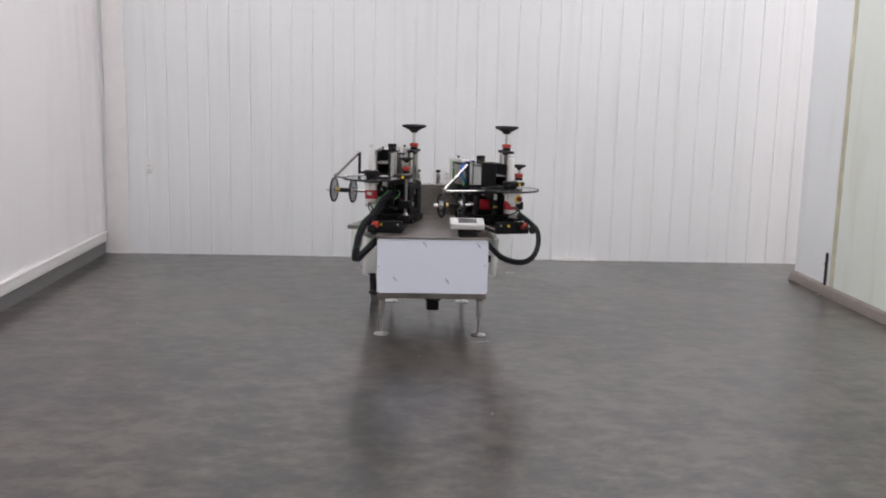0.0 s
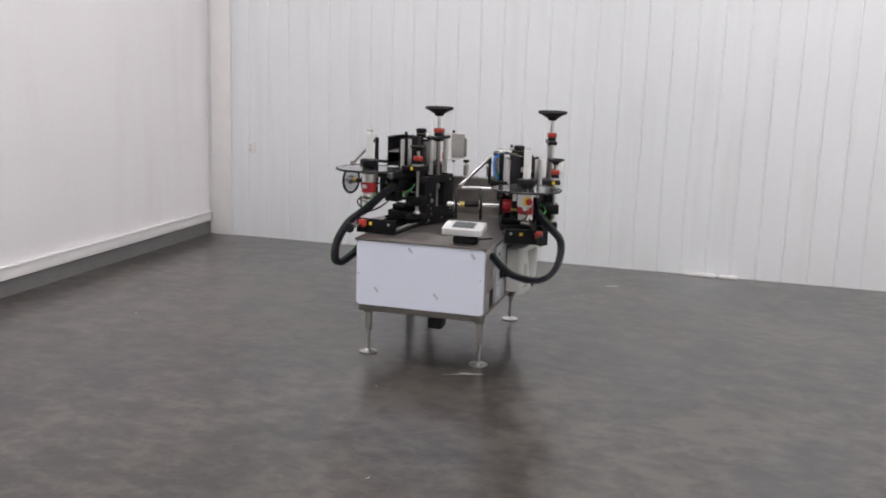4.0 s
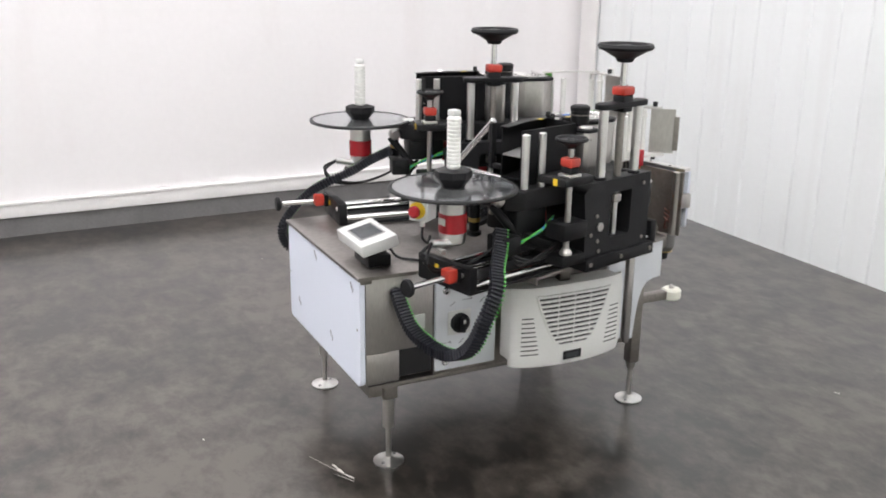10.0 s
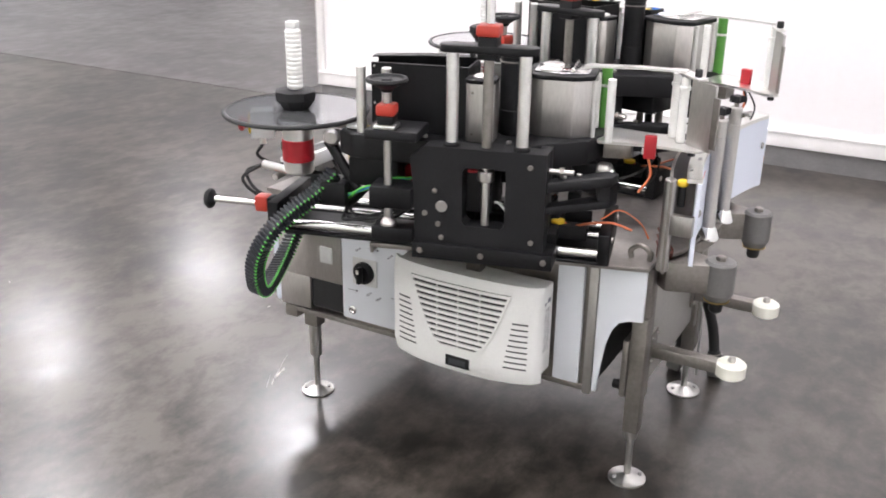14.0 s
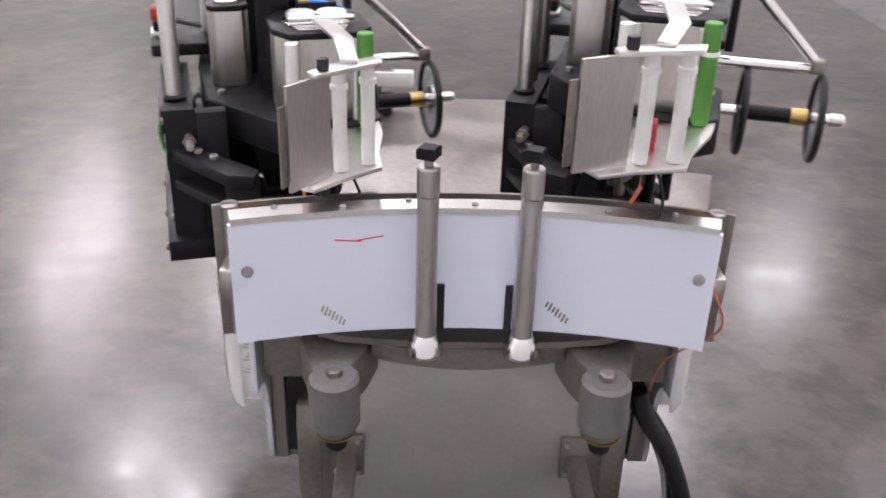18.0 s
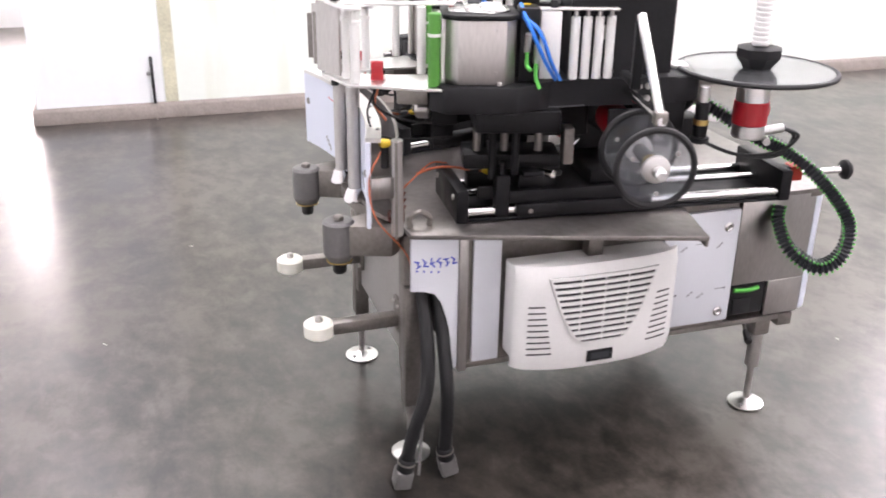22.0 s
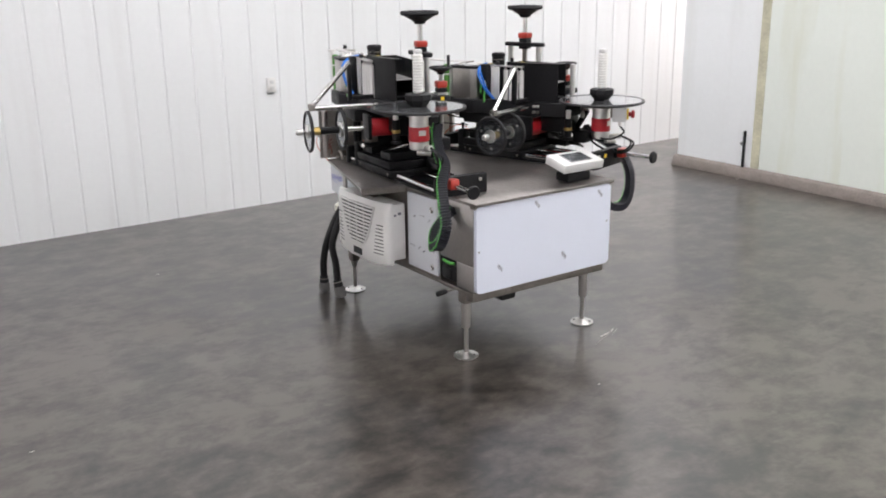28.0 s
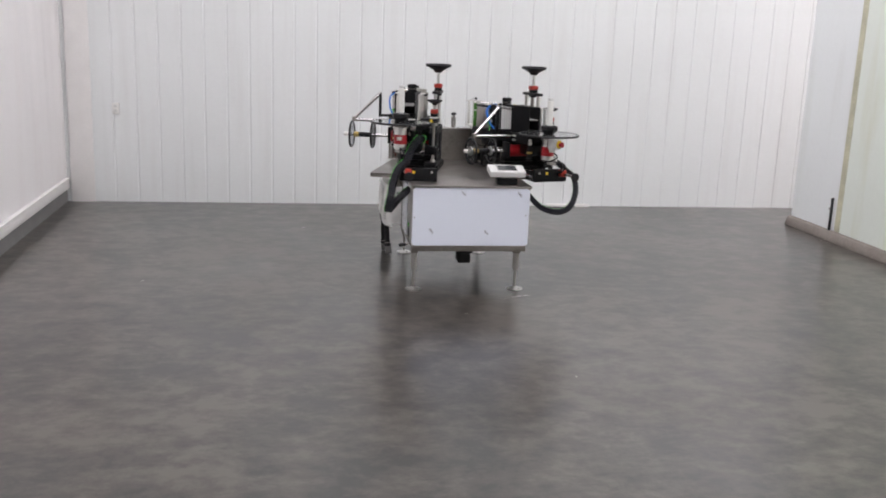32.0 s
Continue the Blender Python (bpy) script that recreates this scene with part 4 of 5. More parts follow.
            strip([(a, b, z), (a, b, z + 0.0045)], 0.0002, 0.001, "vent_slot", DARK, cover_)
    disp = strip([(-0.042, 0.042, 0.014), (-0.042, 0.042, 0.050)], 0.0, 0.004, "display", BLACK, root)
    strip([(-0.03, 0.03, 0.022), (-0.03, 0.03, 0.042)], 0.0042, 0.001, "display_glass", SCREEN, disp)
    tag = part("rating_label", B((0.018, W / 2 - 0.0062, 0.09, 0.082, W / 2 - 0.0046, 0.285), m=m), PLASTIC, root, "pale rating label with small print")
    for k in range(lines):
        part("print_line", B((0.024 + 0.003 * (k % 3), W / 2 - 0.0047, 0.10 + 0.0088 * k, 0.074 - 0.006 * (k * 5 % 4), W / 2 - 0.0040, 0.1028 + 0.0088 * k), m=m), INK_GREY, tag)
    part("print_mark", B((0.026, W / 2 - 0.0047, 0.262, 0.046, W / 2 - 0.0040, 0.276), (0.056, W / 2 - 0.0047, 0.258, 0.07, W / 2 - 0.0040, 0.268), m=m), INK, tag)
    part("top_hook", B((0.02, -0.02, H - 0.0118, 0.06, 0.03, H + 0.045), m=m, bevel=0.003), STEEL_DULL, root)
    return root


cooler(turn_z(0.446, 0.853, 0, 0.388), "off-white louvred cooler hung on the steel cabinet beside the main switch", 17)
cooler(turn_z(-0.446, 0.853, 180, 0.388), "off-white louvred cooler hung on the steel cabinet above the hoses", 0)


# ---- labelling heads ----
def chain_link_mesh(cheeks):
    """One link of a plastic cable chain: a rounded ring, its neck, green clips."""
    out = B((-0.029, -0.0044, -0.021, 0.029, 0.0044, 0.021), bevel=0.004)
    more = B((-0.0225, -0.0068, -0.0145, 0.0225, 0.0068, 0.0145))
    clip = B(*[(sx * 0.0262 - 0.0042, -0.0034, sz * 0.0185 - 0.0034, sx * 0.0262 + 0.0042, 0.0008, sz * 0.0185 + 0.0034) for sz in (-1, 1) for sx in cheeks])
    me = bpy.data.meshes.new("link")
    tmp = bpy.data.meshes.new("tmp")
    more.to_mesh(tmp)
    out.from_mesh(tmp)
    tmp2 = bpy.data.meshes.new("tmp")
    clip.to_mesh(tmp2)
    n = len(out.faces)
    out.from_mesh(tmp2)
    out.faces.ensure_lookup_table()
    for f in out.faces[n:]:
        f.material_index = 1
    out.to_mesh(me)
    out.free(), more.free(), clip.free()
    bpy.data.meshes.remove(tmp), bpy.data.meshes.remove(tmp2)
    me.materials.append(CHAIN_BLACK)
    me.materials.append(GREEN_CLIP)
    return me


LINKS = {1: chain_link_mesh((-1,))}


def cable_chain(points, parent, normal, cheeks):
    core = part("cable_chain", tube(points, 0.010, 8, 14), RUBBER, parent, "black cable chain with green clips")
    ps = spline(points, 120)
    step, walked = 0.0136, 0.0
    nrm = Vector(normal).normalized()
    for a, b in zip(ps, ps[1:]):
        walked += (b - a).length
        if walked >= step:
            walked -= step
            y = (b - a).normalized()
            x = (nrm - y * nrm.dot(y)).normalized()
            z = x.cross(y)
            ob = new("link", LINKS[cheeks])
            ob.matrix_basis = Matrix.Translation(b) @ Matrix((x, y, z)).transposed().to_4x4() @ Matrix.Diagonal((0.88, 1, 0.95, 1))
            ob.parent = core
            ob.matrix_parent_inverse = WORLD[core.name].inverted()


def hand_wheel(name, x, y, z, r, m, parent, crank=False):
    """Dished black hand wheel with a recessed top, its rim at height z."""
    k = r / 0.10
    w = part(name, lathe([(0.016, z - 0.068 * k), (0.028 * k, z - 0.066 * k), (0.036 * k, z - 0.052 * k), (0.080 * k, z - 0.026 * k), (0.097 * k, z - 0.021 * k), (0.104 * k, z - 0.011 * k),
                          (0.098 * k, z), (0.088 * k, z), (0.080 * k, z - 0.012 * k), (0.030 * k, z - 0.014 * k), (0.022 * k, z - 0.004 * k)], (x, y, 0), seg=36, m=m), BLACK_CAST, parent, "black dished hand wheel")
    if crank:
        part("grip", C((x + r * 0.5, y - r * 0.6, z - 0.005), (x + r * 0.5, y - r * 0.6, z + 0.058), 0.008, m=m), RUBBER, w)
    return w


def labelling_head(hx, hy, deg, rail, dv, dz, reel_up, knob_x, chain, chain_n, label, with_stop):
    HM = turn_z(hx, hy, deg)
    AM = HM @ Matrix.Translation((0, dv, dz))
    RM = turn_z(*rail)
    head = thing("labelling_head", turn_z(hx, hy, deg, ZT), label, "labelling head", "labelling heads")

    # slide unit on the work top
    L = 1.01
    for s in (-1, 1):
        part("slide_beam", B((s * 0.115 - 0.020, 0.0, ZT + 0.001, s * 0.115 + 0.024, L, 0.8265), m=RM, bevel=0.003), BLACK, head)
        part("guide_rod", C((s * 0.118, 0.01, 0.8435), (s * 0.118, L - 0.01, 0.8435), 0.0145, m=RM), CHROME, head, "polished guide rod")
    part("lead_screw", C((0.0, -0.02, 0.856), (0.0, L - 0.01, 0.856), 0.0105, m=RM), CHROME, head, "polished lead screw")
    part("slide_floor", B((-0.0945, 0.012, ZT + 0.001, 0.0945, L - 0.012, 0.82), m=RM), BLACK, head)
    for y0, y1, nm in ((-0.024, 0.012, "front_block"), (L - 0.012, L + 0.024, "rear_block")):
        blk = part(nm, B((-0.14, y0, ZT + 0.001, 0.14, y1, 0.912), m=RM, bevel=0.004), BLACK, head)
        for bx in (-0.10, 0.10):
            yy = y0 if y0 < 0 else y1
            part("bolt", C((bx, yy, 0.885), (bx, yy + (-0.005 if y0 < 0 else 0.005), 0.885), 0.009, seg=12, m=RM), STEEL, blk)
    part("tag", B((-0.045, -0.0255, 0.872, -0.025, -0.0242, 0.892), m=RM), YELLOW, head, "small yellow tag")
    ind = part("position_dial", B((knob_x - 0.024, -0.085, 0.862, knob_x + 0.024, -0.043, 0.912), m=RM, bevel=0.006), ORANGE, head, "orange position indicator")
    part("dial_base", B((knob_x - 0.024, -0.0425, 0.858, knob_x + 0.024, -0.0245, 0.91), m=RM, bevel=0.004), BLACK, ind)
    part("spindle", C((knob_x, -0.09, 0.882), (knob_x, -0.235, 0.882), 0.0105, m=RM), CHROME, ind)
    part("knob", lathe([(0.012, 0), (0.02, 0.004), (0.031, 0.012), (0.033, 0.02), (0.028, 0.028)], (knob_x, -0.232, 0.882), (0, -1, 0), 24, RM), BLACK_CAST, ind, "round black knob")

    # carriage and column
    cy_ = (RM.inverted() @ (HM @ Vector((0, 0, 0)))).y
    part("carriage", B((-0.142, cy_ - 0.20, 0.866, 0.142, cy_ + 0.20, 0.905), m=RM, bevel=0.004), BLACK, head)
    part("carriage_body", B((-0.152, cy_ - 0.235, 0.827, 0.152, cy_ + 0.178, 0.8655), m=RM, bevel=0.005), BLACK, head, "heavy black carriage on the guide rods")
    part("carriage_clamp", B((-0.148, cy_ + 0.05, 0.9455, 0.02, cy_ + 0.165, 0.962), m=RM, bevel=0.005), BLACK, head)
    part("stop_post", B((-0.14, cy_ + 0.201, 0.827, -0.095, cy_ + 0.24, 0.952), m=RM, bevel=0.004), BLACK, head)
    part("stop_pin", lathe([(0.007, 0.9525), (0.007, 0.978), (0.011, 0.981), (0.011, 0.988), (0.007, 0.991)], (-0.118, cy_ + 0.22, 0), m=RM), BLACK_CAST, head)
    for v in (-0.2, 0.14):
        part("bolt", C((-0.152, cy_ + v, 0.846), (-0.156, cy_ + v, 0.846), 0.007, seg=10, m=RM), STEEL_DULL, head)
    part("carriage_block", B((-0.12, cy_ - 0.17, 0.9055, 0.10, cy_ - 0.05, 0.945), (-0.12, cy_ + 0.06, 0.9055, 0.10, cy_ + 0.17, 0.945), m=RM, bevel=0.004), BLACK, head)
    part("rear_frame", B((-0.085, L - 0.30, 0.8635, -0.075, L - 0.05, 0.905), (0.03, L - 0.30, 0.8635, 0.075, L - 0.05, 0.905), (-0.0745, L - 0.30, 0.8635, 0.0295, L - 0.26, 0.905), m=RM, bevel=0.003), BLACK, head)
    part("lever_rod", C((-0.02, L - 0.26, 0.915), (0.10, L - 0.42, 0.975), 0.009, m=RM), CHROME, head)
    part("lever_joint", C((-0.02, L - 0.27, 0.905), (-0.02, L - 0.27, 0.935), 0.016, m=RM), BLACK, head)
    part("clamp_rod", C((-0.16, cy_ + 0.08, 0.955), (-0.03, cy_ + 0.17, 0.955), 0.012, m=RM), CHROME, head)
    part("carriage_bracket", B((-0.13, -0.19, 0.826, -0.061, 0.19, 0.90), m=HM, bevel=0.004), BLACK, head)
    foot = part("column_foot", B((-0.06, -0.205, 0.824, 0.045, 0.205, 0.872), m=HM, bevel=0.003), BLACK, head)
    for v in (-0.18, 0.0, 0.18):
        part("bolt", C((0.045, v, 0.85), (0.051, v, 0.85), 0.009, seg=10, m=HM), STEEL_DULL, foot)
    side = [(-0.20, 0.873), (0.0, 0.873), (0.175, 0.873), (0.175, 1.158), (0.0, 1.158), (-0.17, 1.158), (-0.215, 1.12), (-0.205, 1.03)]
    win = [(-0.050, 0.93), (0.0, 0.93), (0.052, 0.93), (0.062, 0.945), (0.062, 1.105), (-0.052, 1.105), (-0.062, 1.09), (-0.062, 0.945)]
    m_up = HM @ Matrix(((0, 0, 1, 0), (1, 0, 0, 0), (0, 1, 0, 0), (0, 0, 0, 1)))
    out = pierced(side, win, -0.035, 0.028, m_up)
    body = part("column_body", out, BLACK_CAST, head, "charcoal column plate with a window")
    # the window's depth shows a screw and a red motor behind
    part("lift_screw", C((-0.003, 0, 0.875), (-0.003, 0, 1.155), 0.012, m=HM), ALU, body)
    part("lift_nut", lathe([(0.02, 1.06), (0.024, 1.064), (0.024, 1.09), (0.02, 1.094)], (-0.003, 0.0, 0), m=HM), STEEL, body)
    part("inner_motor", C((-0.075, -0.05, 1.03), (-0.04, -0.05, 1.03), 0.045, m=HM), RED, body, "red motor behind the window")
    part("inner_wires", tube([(-0.05, 0.06, 0.95), (-0.06, 0.02, 0.98), (-0.05, -0.03, 0.955), (-0.06, -0.07, 0.99)], 0.004, 6, m=HM), GREY_PLASTIC, body)
    for v, z in ((-0.14, 1.03), (-0.13, 0.93), (-0.17, 0.96), (0.14, 0.90), (-0.12, 0.89), (0.13, 1.12)):
        part("bolt", C((0.0285, v, z), (0.034, v, z), 0.008, seg=10, m=HM), STEEL_DULL, body)
    part("adjuster", C((0.0285, -0.12, 0.985), (0.036, -0.12, 0.985), 0.017, seg=16, m=HM), STEEL, body)
    wing = [(0.02, 0.176), (-0.03, 0.176), (-0.15, 0.325), (-0.135, 0.362), (-0.085, 0.345)]
    gus = part("rear_gusset", prism(wing, 1.046, 1.076, 0.005, HM), BLACK_CAST, head, "hollow charcoal cast bracket")
    part("lower_web", prism(wing, 0.983, 1.006, 0.005, HM), BLACK_CAST, gus)
    part("end_web", prism([(-0.125, 0.30), (-0.148, 0.327), (-0.134, 0.360), (-0.087, 0.343), (-0.08, 0.31)], 1.0065, 1.0455, 0, HM), BLACK_CAST, gus)
    part("back_plate", B((-0.10, 0.14, 0.873, -0.036, 0.175, 1.15), m=HM, bevel=0.003), BLACK_CAST, head)
    for v in (-0.10, 0.10):
        part("pillar", C((0, v, 1.159), (0, v, 1.421), 0.0175, m=HM), ALU, head, "bright round pillar")
        part("pillar_collar", lathe([(0.024, 1.1585), (0.024, 1.166), (0.019, 1.17)], (0, v, 0), m=HM), BLACK, head)
    part("column_screw", C((0, 0, 1.159), (0, 0, 1.44), 0.0145, m=HM), STEEL_DULL, head)
    part("cross_head", prism(arc_pts(0.032, 0, 0.105, 0, math.pi, 8) + arc_pts(0.032, 0, -0.105, math.pi, 2 * math.pi, 8), 1.421, 1.442, 0.003, HM), BLACK, head)
    gear = part("gear_box", B((-0.024, -0.027, 1.405, 0.03, 0.027, 1.466), m=HM, bevel=0.004), BLACK, head)
    part("position_dial", B((-0.028, -0.032, 1.4665, 0.034, 0.032, 1.498), m=HM, bevel=0.007), ORANGE, gear, "orange position indicator")
    part("shaft", C((0, 0, 1.498), (0, 0, 1.60), 0.013, m=HM), CHROME, head)
    hand_wheel("hand_wheel", 0, 0, 1.652, 0.10, HM, head)

    # small adjuster in front of the column
    zs = 0.6 * dz
    part("adjuster_rod", C((0.012, -0.285, 0.905), (0.012, -0.285, 1.235 + zs), 0.0115, m=HM), STEEL, head)
    part("rod_foot", lathe([(0.024, 0.906), (0.024, 0.914), (0.014, 0.93)], (0.012, -0.285, 0), m=HM), STEEL, head)
    part("slide_block", B((-0.05, -0.335, 0.965, 0.045, -0.206, 1.03), m=HM, bevel=0.008), BLACK, head)
    part("slide_foot", B((-0.05, -0.33, 0.866, 0.04, -0.206, 0.905), m=HM, bevel=0.004), BLACK, head)
    arm_b = part("adjuster_bracket", B((-0.09, -0.345, 1.215 + zs, 0.045, -0.19, 1.245 + zs), m=HM, bevel=0.006), BLACK_CAST, head)
    part("tag", B((-0.012, -0.3462, 1.218 + zs, 0.008, -0.3452, 1.243 + zs), m=HM), YELLOW, arm_b, "small yellow tag")
    part("collar_plate", B((-0.018, -0.318, 1.2455 + zs, 0.042, -0.255, 1.258 + zs), m=HM, bevel=0.003), ALU, arm_b)
    sd = part("position_dial", B((-0.016, -0.312, 1.282 + zs, 0.040, -0.258, 1.316 + zs), m=HM, bevel=0.008), ORANGE, arm_b, "orange position indicator")
    part("dial_base", B((-0.013, -0.309, 1.2585 + zs, 0.037, -0.261, 1.2815 + zs), m=HM, bevel=0.004), BLACK, sd)
    part("shaft", C((0.012, -0.285, 1.3165 + zs), (0.012, -0.285, 1.36 + zs), 0.011, m=HM), STEEL, sd)
    hand_wheel("small_hand_wheel", 0.012, -0.285, 1.388 + zs, 0.058, HM, head, crank=not with_stop)

    # the arm that carries the web path
    outline = [(-0.30, 0.385), (-0.37, 0.385), (-0.415, 0.345), (-0.42, 0.15), (-0.375, 0.085), (-0.335, 0.055), (-0.32, -0.05), (-0.31, -0.16), (-0.285, -0.31),
               (-0.265, -0.385), (-0.12, -0.395), (-0.075, -0.34), (-0.06, -0.10), (-0.06, 0.16), (-0.13, 0.24), (-0.20, 0.345)]
    arm = part("arm", prism(outline, 1.152, 1.226, 0.008, AM), BLACK_CAST, head, "thick charcoal cast arm")
    part("arm_underside", B((-0.37, 0.02, 1.085, -0.16, 0.26, 1.1515), m=AM, bevel=0.012), BLACK, head)
    part("arm_neck", B((-0.20, -0.09, 1.03, -0.036, 0.10, 1.1515), m=AM, bevel=0.010), BLACK, head)
    part("arm_lower_block", B((-0.25, -0.36, 1.06, -0.09, -0.20, 1.1515), m=AM, bevel=0.012), BLACK, head)
    for q, w, z in ((-0.335, 0.14, 0.96), (-0.30, 0.20, 0.935), (-0.20, 0.22, 0.935)):
        part("spring_post", C((q, w, z), (q, w, 1.0845), 0.012, m=AM), BLACK, head)
    part("toggle_plate", prism([(-0.31, -0.03), (-0.26, -0.03), (-0.25, 0.0), (-0.32, 0.0)], 0.98, 1.084, 0.004, AM), STEEL_DULL, head)
    for k in range(3):
        part("loose_cable", tube([(-0.18, -0.30, 1.05), (-0.12 + 0.02 * k, -0.37, 1.0 - 0.015 * k), (-0.05, -0.30 - 0.02 * k, 0.965), (-0.04, -0.20, 0.99 + 0.012 * k), (-0.08, -0.12, 1.04)], 0.005, 7, m=AM), RUBBER, head)
    for v in (0.06, 0.16, 0.24):
        part("stand_off", C((-0.24, v, 1.0), (-0.24, v, 1.09), 0.012, m=AM), STEEL_DULL, head)
    part("cable_tray", B((-0.28, 0.0, 0.955, -0.15, 0.28, 1.0), m=AM, bevel=0.006), BLACK, head)
    for u, v in ((-0.10, -0.30), (-0.10, -0.12), (-0.36, 0.32), (-0.395, 0.2), (-0.25, 0.03), (-0.10, 0.13)):
        part("bolt", C((u, v, 1.226), (u, v, 1.235), 0.008, seg=10, m=AM), STEEL, arm)
    for v in (-0.20, -0.225):
        for z in (1.172, 1.205):
            part("side_bolt", C((-0.302, v, z), (-0.318, v, z), 0.008, seg=10, m=AM), STEEL, arm)

    # unwinder: bracket, motor, plate, hub and ribbed mandrel
    UM = AM @ Matrix.Translation((0, 0, reel_up))
    ru, rv = -0.205, -0.567
    part("reel_bracket", prism([(-0.25, -0.38), (-0.15, -0.38), (-0.155, -0.60), (-0.20, -0.645), (-0.255, -0.60)], 1.196, 1.214, 0.004, UM), STEEL_DULL, head)
    part("hinge_ear", lathe([(0.018, -0.02), (0.026, -0.012), (0.026, 0.012), (0.018, 0.02)], (-0.13, -0.42, 1.175), (1, 0.1, 0), 20, UM), STEEL, head)
    part("hinge_pin", C((-0.16, -0.42, 1.12), (-0.13, -0.42, 1.20), 0.012, m=UM), STEEL_DULL, head)
    part("strut", C((-0.10, -0.33, 1.02), (-0.14, -0.44, 1.16), 0.016, m=UM), BLACK, head)
    motor = part("unwind_motor", lathe([(0.044, 1.028), (0.048, 1.034), (0.048, 1.068), (0.0495, 1.069)], (ru, rv, 0), seg=30, m=UM), ALU, head)
    part("motor_band", lathe([(0.0495, 1.0695), (0.0505, 1.071), (0.0505, 1.137), (0.0495, 1.139)], (ru, rv, 0), seg=30, m=UM), RED, motor, "red painted motor casing")
    part("motor_flange", lathe([(0.047, 1.1395), (0.047, 1.185), (0.058, 1.187), (0.058, 1.1955)], (ru, rv, 0), seg=30, m=UM), ALU, motor)
    part("rating_plate", B((ru - 0.018, rv - 0.0515, 1.10, ru + 0.018, rv - 0.0503, 1.125), m=UM), CREAM, motor)
    part("connector", C((ru + 0.02, rv - 0.03, 1.035), (ru + 0.02, rv - 0.115, 1.05), 0.014, m=UM), ALU, motor)
    part("connector_tee", C((ru - 0.03, rv - 0.05, 1.02), (ru + 0.035, rv - 0.07, 1.012), 0.011, m=UM), STEEL, motor)
    for k in range(2):
        part("cable", tube([(ru + 0.02, rv - 0.115, 1.05), (ru + 0.03 + 0.03 * k, rv - 0.17, 1.02 - 0.01 * k), (ru + 0.05, rv - 0.12, 0.965 - 0.012 * k), (ru + 0.06, rv + 0.0, 0.955), (ru + 0.08, rv + 0.12, 1.0), (ru + 0.085, rv + 0.20, 1.06)], 0.0055, 8, m=UM), RUBBER, motor)
    plate = part("reel_plate", lathe([(0.215, 1.2255), (0.2165, 1.227), (0.2165, 1.2325), (0.215, 1.234)], (ru, rv, 0), seg=64, m=UM), ACRYLIC, head, "clear acrylic reel plate with a black rubber rim")
    bm = bmesh.new()
    ring = []
    for k in range(64):
        a = 2 * math.pi * k / 64
        ring.append([bm.verts.new(UM @ Vector((ru + (0.2215 + 0.0085 * math.cos(b)) * math.cos(a), rv + (0.2215 + 0.0085 * math.cos(b)) * math.sin(a), 1.229 + 0.0075 * math.sin(b))))
                     for b in [2 * math.pi * j / 8 for j in range(8)]])
    for k in range(64):
        for j in range(8):
            bm.faces.new((ring[k][j], ring[(k + 1) % 64][j], ring[(k + 1) % 64][(j + 1) % 8], ring[k][(j + 1) % 8]))
    part("rubber_rim", bm, RUBBER, plate)
    part("plate_hub", lathe([(0.06, 1.2148), (0.06, 1.225), (0.03, 1.2252)], (ru, rv, 0), m=UM), STEEL_DULL, plate)
    hub = part("reel_hub", lathe([(0.042, 1.2345), (0.044, 1.24), (0.066, 1.268), (0.066, 1.292), (0.05, 1.297)], (ru, rv, 0), seg=8, m=UM), BLACK_CAST, head, "black clamping hub")
    prof = [(0.021, 1.2975)]
    for k in range(13):
        z = 1.30 + 0.0137 * k
        prof += [(0.0225, z + 0.001), (0.0248, z + 0.0035), (0.0252, z + 0.007), (0.0248, z + 0.0105), (0.0225, z + 0.0128)]
    prof += [(0.020, 1.480), (0.018, 1.482)]
    mand = part("mandrel", lathe(prof, (ru, rv, 0), seg=24, m=UM), ALU_WHITE, hub, "white ribbed mandrel")
    part("mandrel_cap", B((ru - 0.0175, rv - 0.0175, 1.4822, ru + 0.0175, rv + 0.0175, 1.503), m=UM, bevel=0.004), GREY_PLASTIC, mand)

    # sheet-metal loop box
    box = part("loop_box", B((-0.145, -0.295, 1.2265, -0.138, -0.005, 1.43), m=AM), BLACK, head, "black folded sheet box")
    part("box_side", prism([(-0.235, -0.305), (-0.231, -0.303), (-0.284, -0.15), (-0.29, -0.006), (-0.295, -0.006), (-0.289, -0.152)], 1.2265, 1.432, 0, AM), BLACK, box)
    part("box_back", B((-0.294, -0.0055, 1.2265, -0.138, -0.001, 1.43), m=AM), BLACK, box)
    part("box_shelf", prism([(-0.232, -0.30), (-0.1455, -0.29), (-0.1455, -0.01), (-0.285, -0.01), (-0.28, -0.15)], 1.33, 1.336, 0, AM), BLADE_GREY, box)
    part("box_shelf", prism([(-0.232, -0.30), (-0.1455, -0.29), (-0.1455, -0.01), (-0.285, -0.01), (-0.28, -0.15)], 1.245, 1.251, 0, AM), BLACK, box)
    part("box_lid_strip", prism([(-0.24, -0.31), (-0.20, -0.31), (-0.25, -0.15), (-0.262, -0.0), (-0.30, -0.0), (-0.294, -0.152)], 1.4325, 1.437, 0, AM), BLACK, box)
    for z in (1.25, 1.31, 1.37, 1.42):
        part("rivet", C((-0.137, -0.285, z), (-0.134, -0.285, z), 0.0035, seg=8, m=AM), STEEL, box)
    part("warning_tag", B((-0.262, -0.09, 1.4372, -0.246, -0.07, 1.438), m=AM), YELLOW, box, "small yellow warning tag")
